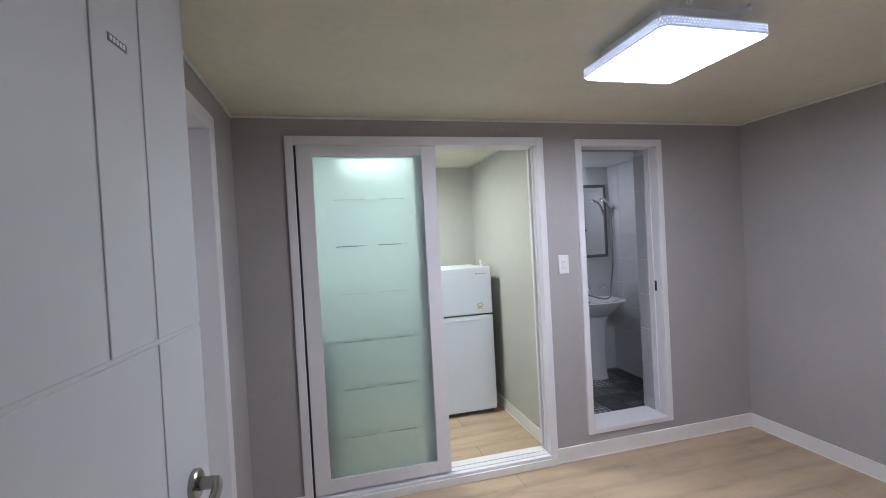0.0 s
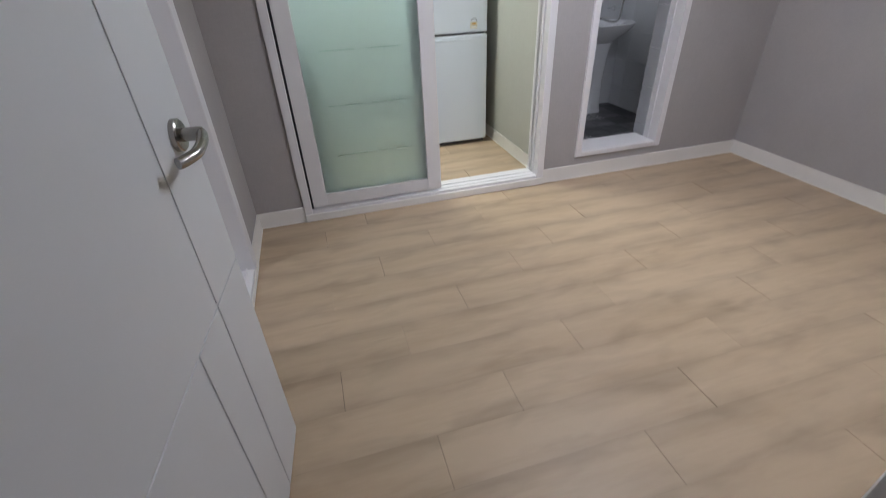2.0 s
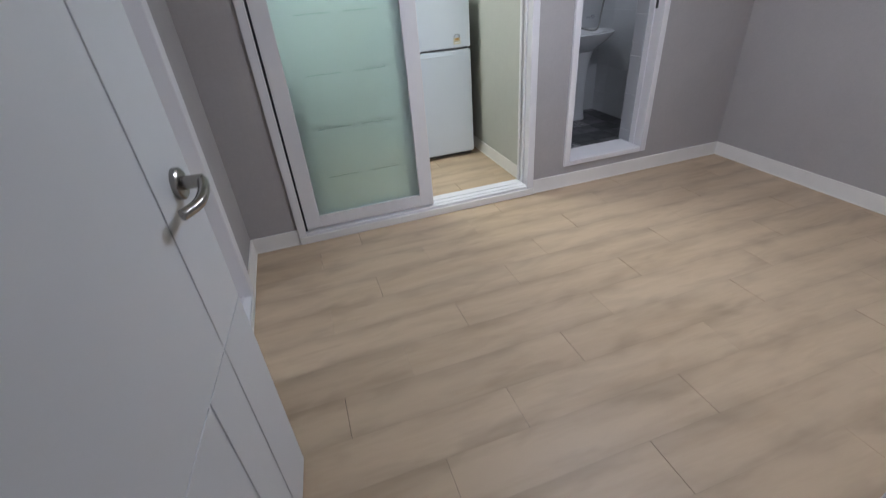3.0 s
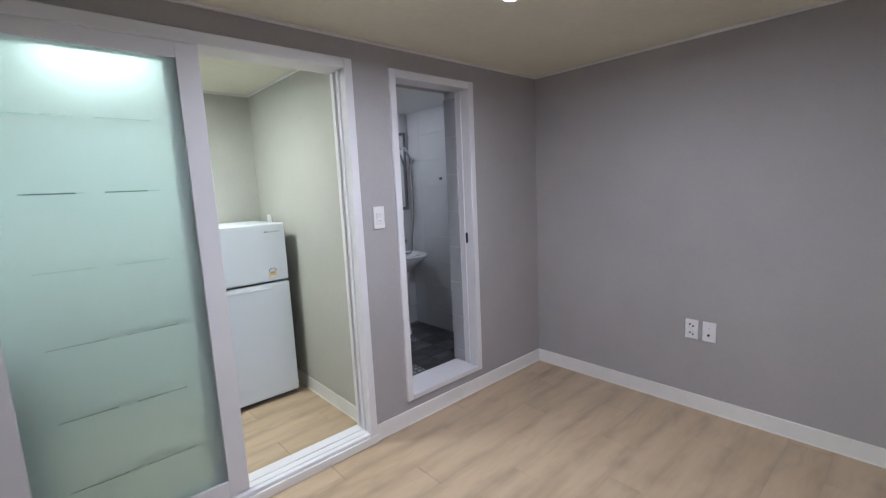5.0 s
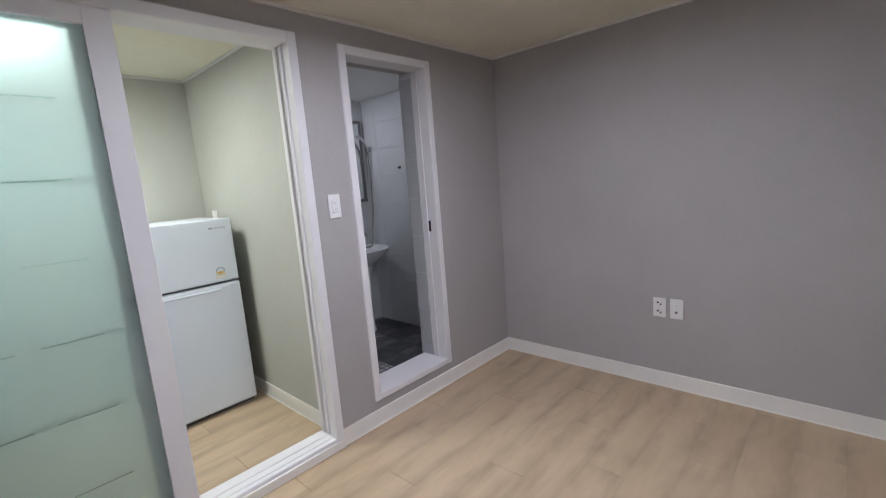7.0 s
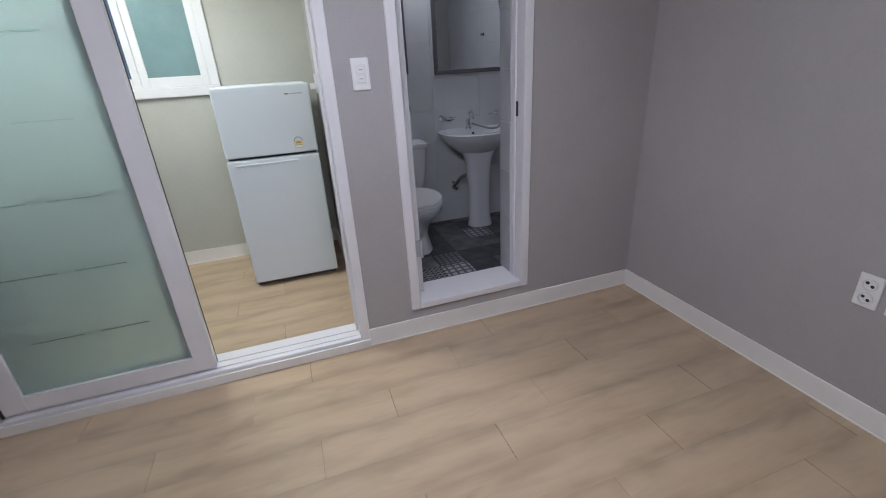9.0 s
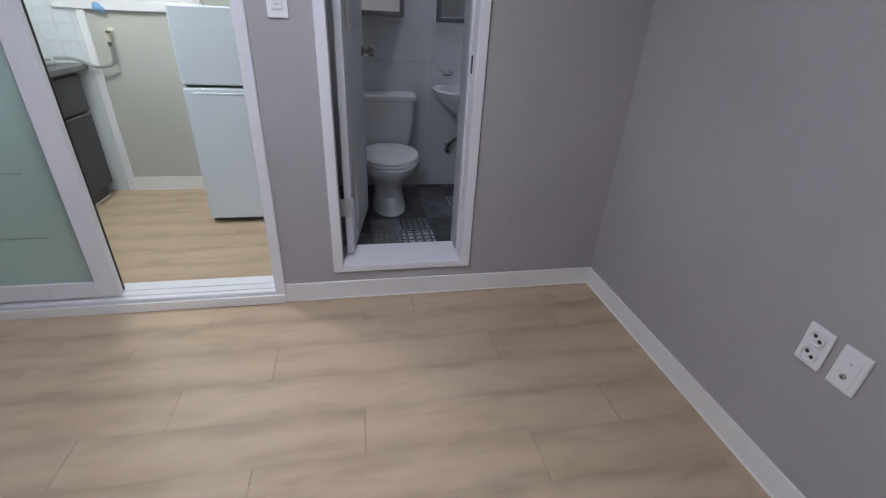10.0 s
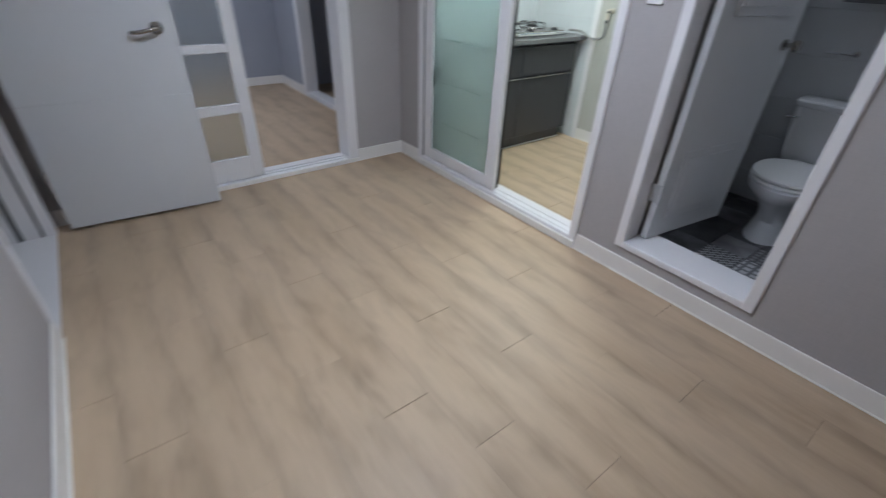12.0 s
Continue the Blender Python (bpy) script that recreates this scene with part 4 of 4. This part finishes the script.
part("spout", tube([(SXC - 0.02, 4.205, Z + 0.06), (SXC - 0.02, 4.19, Z + 0.12), (SXC - 0.02, 4.15, Z + 0.145), (SXC - 0.02, 4.11, Z + 0.125), (SXC - 0.02, 4.095, Z + 0.09)], 0.010, 10), M_CHROME, fa, "", True)
part("lever", tube([(SXC - 0.02, 4.205, Z + 0.085), (SXC + 0.02, 4.20, Z + 0.10), (SXC + 0.065, 4.19, Z + 0.095)], 0.007, 8), M_CHROME, fa, "", True)
sh = thing("shower_set", "chrome hand shower with a grey hose on a wall bracket", "shower")
XW = BX1 - 0.006
part("bracket", lathe([(0.022, 0.0), (0.022, -0.012), (0.013, -0.016), (0.013, -0.045)], 16, (XW, 4.19, 1.705), "x"), M_CHROME, sh, "", True)
part("handset", tube([(XW - 0.035, 4.185, 1.665), (XW - 0.05, 4.18, 1.73), (XW - 0.085, 4.175, 1.79), (XW - 0.135, 4.165, 1.825)], 0.013, 12), M_CHROME, sh, "", True)
part("shower_head", lathe([(0.012, 0.0), (0.030, -0.014), (0.033, -0.026), (0.028, -0.030), (0.001, -0.030)], 20, (XW - 0.145, 4.163, 1.838)), M_CHROME, sh, "", True)
part("hose", tube([(XW - 0.035, 4.185, 1.665), (XW - 0.030, 4.185, 1.45), (XW - 0.035, 4.185, 1.15), (XW - 0.07, 4.185, 0.92), (XW - 0.13, 4.12, 0.815), (XW - 0.20, 4.08, 0.788), (XW - 0.28, 4.10, 0.80), (SXC + 0.01, 4.19, 0.83)], 0.0085, 10), M_HOSE, sh, "grey flexible hose", True)

# ---- bathroom mirrors and fittings ----
def framed_mirror(name, x0, x1, z0, z1, y, depth, label):
    q = thing(name, label, "mirror")
    f = 0.030
    part("frame", one(x0, x0 + f, y - depth, y, z0, z1, 0.004), M_MFRAME, q)
    part("frame", one(x1 - f, x1, y - depth, y, z0, z1, 0.004), M_MFRAME, q)
    part("frame", one(x0 + f, x1 - f, y - depth, y, z0, z0 + f, 0.004), M_MFRAME, q)
    part("frame", one(x0 + f, x1 - f, y - depth, y, z1 - f, z1, 0.004), M_MFRAME, q)
    part("mirror_glass", one(x0 + f - 0.002, x1 - f + 0.002, y - depth + 0.006, y - 0.001, z0 + f - 0.002, z1 - f + 0.002), M_MIRROR, q, "silvered mirror glass")
    return q


YT = BY1 - 0.006
framed_mirror("wall_mirror", 2.574, 3.165, 1.212, 1.985, YT, 0.024, "dark silver framed mirror above the wash basin")
framed_mirror("mirror_cabinet", 1.960, 2.335, 1.232, 1.945, YT, 0.12, "dark framed mirror cabinet on the bathroom wall")
sp = thing("soap_dish", "chrome ring holder with a glass soap dish", "soap dish")
part("mount", lathe([(0.020, YT), (0.020, YT - 0.010), (0.008, YT - 0.014), (0.008, YT - 0.045)], 16, (2.608, 0, 0.885), "y"), M_CHROME, sp, "", True)
part("ring", tube([(2.608, YT - 0.045, 0.885), (2.638, YT - 0.085, 0.885), (2.688, YT - 0.085, 0.885), (2.718, YT - 0.050, 0.885), (2.688, YT - 0.020, 0.885), (2.638, YT - 0.020, 0.885), (2.608, YT - 0.045, 0.885)], 0.004, 8), M_CHROME, sp, "", True)
part("dish", lathe([(0.020, 0.862), (0.036, 0.870), (0.042, 0.889), (0.038, 0.889), (0.032, 0.874), (0.002, 0.868)], 20, (2.663, YT - 0.052, 0)), M_CLEAR, sp, "", True)
th = thing("tumbler_holder", "chrome holder above the basin beside the mirror", "holder")
part("mount", lathe([(0.020, YT), (0.020, YT - 0.010), (0.008, YT - 0.014), (0.008, YT - 0.040)], 16, (3.10, 0, 0.885), "y"), M_CHROME, th, "", True)
part("ring", tube([(3.10, YT - 0.040, 0.885), (3.07, YT - 0.07, 0.885), (3.03, YT - 0.07, 0.885), (3.01, YT - 0.045, 0.885), (3.03, YT - 0.020, 0.885), (3.07, YT - 0.020, 0.885), (3.10, YT - 0.04, 0.885)], 0.004, 8), M_CHROME, th, "", True)
pb = thing("paper_holder", "chrome bracket on the bathroom wall beside the toilet", "holder")
part("mount", lathe([(0.018, YT), (0.018, YT - 0.010), (0.007, YT - 0.014), (0.007, YT - 0.05)], 16, (2.10, 0, 0.98), "y"), M_CHROME, pb, "", True)
part("bar", tube([(2.10, YT - 0.05, 0.98), (2.04, YT - 0.052, 0.98), (1.98, YT - 0.05, 0.98)], 0.006, 8), M_CHROME, pb, "", True)

wh = thing("wall_hook", "small dark hook on the bathroom wall tiles", "hook", pose(XW, 3.775, 1.508))
part("plate", one(-0.006, 0, -0.012, 0.012, -0.012, 0.012, 0.002), M_BLACK, wh)
part("peg", tube([(-0.005, 0, 0), (-0.022, 0, -0.004), (-0.028, 0, 0.010)], 0.004, 8), M_BLACK, wh, "", True)

# ---- pieces: planks and tiles ----
PL, PW = 0.905, 0.1818
_cache = {}


def plank_mesh(l, w, tight, t=0.004):
    key = (round(l, 3), round(w, 3), tight)
    if key not in _cache:
        bm = bmesh.new()
        e, s = (0.0002 if tight else 0.0010), 0.0001
        x, y = l / 2 - e, w / 2 - s
        c = 0.0003 if tight else 0.0008
        loft([[(-x, -y, -t), (x, -y, -t), (x, y, -t), (-x, y, -t)], [(-x, -y, -c), (x, -y, -c), (x, y, -c), (-x, y, -c)], [(-x + c, -y + c * 0.15, 0), (x - c, -y + c * 0.15, 0), (x - c, y - c * 0.15, 0), (-x + c, y - c * 0.15, 0)]], True, bm)
        _cache[key] = mesh_of("plank", bm, M_WOOD)
    return _cache[key]


def planked(parent, x0, x1, y0, y1, yref, offsets):
    row0 = math.floor((y0 - yref) / PW)
    r = row0
    while yref + r * PW < y1 - 1e-4:
        lo, hi = max(y0, yref + r * PW), min(y1, yref + (r + 1) * PW)
        off = offsets[r % 3] + (0.012 * math.sin(r * 2.3))
        k = math.floor((x0 - off) / PL)
        while off + k * PL < x1 - 1e-4:
            a, b_ = max(x0, off + k * PL), min(x1, off + (k + 1) * PL)
            if b_ - a > 0.01 and hi - lo > 0.006:
                ob = new("plank", plank_mesh(b_ - a, hi - lo, (r * 5 + k * 3) % 7 in (1, 2, 5)))
                ob.location = ((a + b_) / 2, (lo + hi) / 2, 0)
                ob.parent = parent
            k += 1
        r += 1


fl = setting("floor", one(XL - 0.01, XR, YN - 0.01, YF, -0.03, -0.0032), M_SUB, "beige oak-look plank floor", "floor")
planked(fl, XL - 0.01, XR, YN - 0.01, YF, 1.227, (0.155, 0.415, 0.735))
kf = setting("floor_kitchen", one(-0.32, WK, YK, 4.265, -0.03, -0.0032), M_SUB, "beige oak-look kitchen floor", "floor")
planked(kf, -0.32, WK, YK, 4.265, 2.90, (0.30, 0.62, 0.05))
sf = setting("floor_side_room", one(-3.1, -0.33, 0.316, 2.73, -0.03, -0.0032), M_SUB, "beige oak-look floor of the next room", "floor")
planked(sf, -3.1, -0.33, 0.316, 2.73, 1.227, (0.05, 0.35, 0.68))
setting("floor_dark_room", one(-2.9, -0.42, 2.73, 4.1, -0.03, -0.001), M_WOOD, "floor of an unlit room", "floor")

TS = 0.2
tile_meshes = []
for m in TILES:
    bm = one(-TS / 2 + 0.0012, TS / 2 - 0.0012, -TS / 2 + 0.0012, TS / 2 - 0.0012, -0.008, 0.0, 0.0012)
    tile_meshes.append(mesh_of("floor_tile", bm, m))
bfl = bpy.data.objects["bathroom_floor"]
rng = random.Random(7)
PATCH = ["04040404", "40404040", "04404340", "40404404", "40150040", "04230402", "40404140", "04040404"]
for j, row in enumerate(PATCH):
    for i, k in enumerate(row):
        ob = new("floor_tile", tile_meshes[int(k)])
        ob.location = (1.65 + TS * (i + 0.5), 4.39 - TS * (j + 0.5), BZ)
        ob.rotation_euler = (0, 0, rng.choice((0, 1, 2, 3)) * math.pi / 2)
        if i == 0:
            ob.location.x, ob.rotation_euler.z, ob.scale = 1.804, 0.0, (0.46, 1, 1)
        ob.parent = bfl


def tile_wall(parent, axis, at, sign, a0, a1, z0, z1, tw, thh, material, t=0.006):
    """Rows of separate tiles proud of a wall face; sign is the way they stand out."""
    cache = {}
    z = z0
    while z < z1 - 0.01:
        hz = min(thh, z1 - z)
        a = a0
        while a < a1 - 0.01:
            wa = min(tw, a1 - a)
            key = (round(wa, 3), round(hz, 3))
            if key not in cache:
                g = 0.0010
                u, v = wa / 2 - g, hz / 2 - g
                bm = one(-u, u, -t, 0, -v, v, 0.0012) if axis == "x" else one(-t, 0, -u, u, -v, v, 0.0012)
                cache[key] = mesh_of("wall_tile", bm, material)
            ob = new("wall_tile", cache[key])
            c = at + (t if sign > 0 else 0)
            ob.location = (a + wa / 2, c, z + hz / 2) if axis == "x" else (c, a + wa / 2, z + hz / 2)
            ob.parent = parent
            a += wa
        z += hz


tile_wall(bpy.data.objects["bathroom_wall_back"], "x", BY1, -1, WK + 0.09, BX1, -0.055, 2.175, 0.40, 0.25, M_WTILE)
tile_wall(bpy.data.objects["bathroom_wall_right"], "y", BX1, -1, YB, BY1 - 0.006, -0.055, 2.175, 0.40, 0.25, M_WTILE)
lw = setting("bathroom_wall_left", wall_bm("y", WK + 0.09, WK + 0.10, YB, BY1, -0.1, 2.2), M_GROUT, "tiled bathroom wall", "wall")
tile_wall(lw, "y", WK + 0.10, 1, YB, BY1 - 0.006, -0.055, 2.175, 0.40, 0.25, M_WTILE)

ks = setting("splashback", wall_bm("x", 4.259, 4.265, -0.32, 0.315, 0.0, 1.184), M_GROUT, "white tiled splashback", "tiles")
tile_wall(ks, "x", 4.259, -1, -0.32, 0.315, 0.0, 1.184, 0.10, 0.10, M_KTILE, 0.002)
ku = setting("splashback_upper", wall_bm("x", 4.259, 4.265, -0.32, 0.193, 1.184, 2.202), M_GROUT, "white tiled kitchen wall", "tiles")
tile_wall(ku, "x", 4.259, -1, -0.31, 0.193, 1.186, 2.202, 0.20, 0.20, M_KTILE, 0.002)
setting("trim", one(0.315, 0.362, 4.247, 4.265, 0.0, 1.184, 0.003), M_FRAME, "white edge strip beside the tiles", "trim")
lk = setting("splashback_side", wall_bm("y", -0.32, -0.317, YK, 4.255, 0.925, 2.202), M_GROUT, "white tiled splashback", "tiles")
tile_wall(lk, "y", -0.317, 1, YK, 4.251, 0.925, 2.202, 0.20, 0.20, M_KTILE, 0.002)
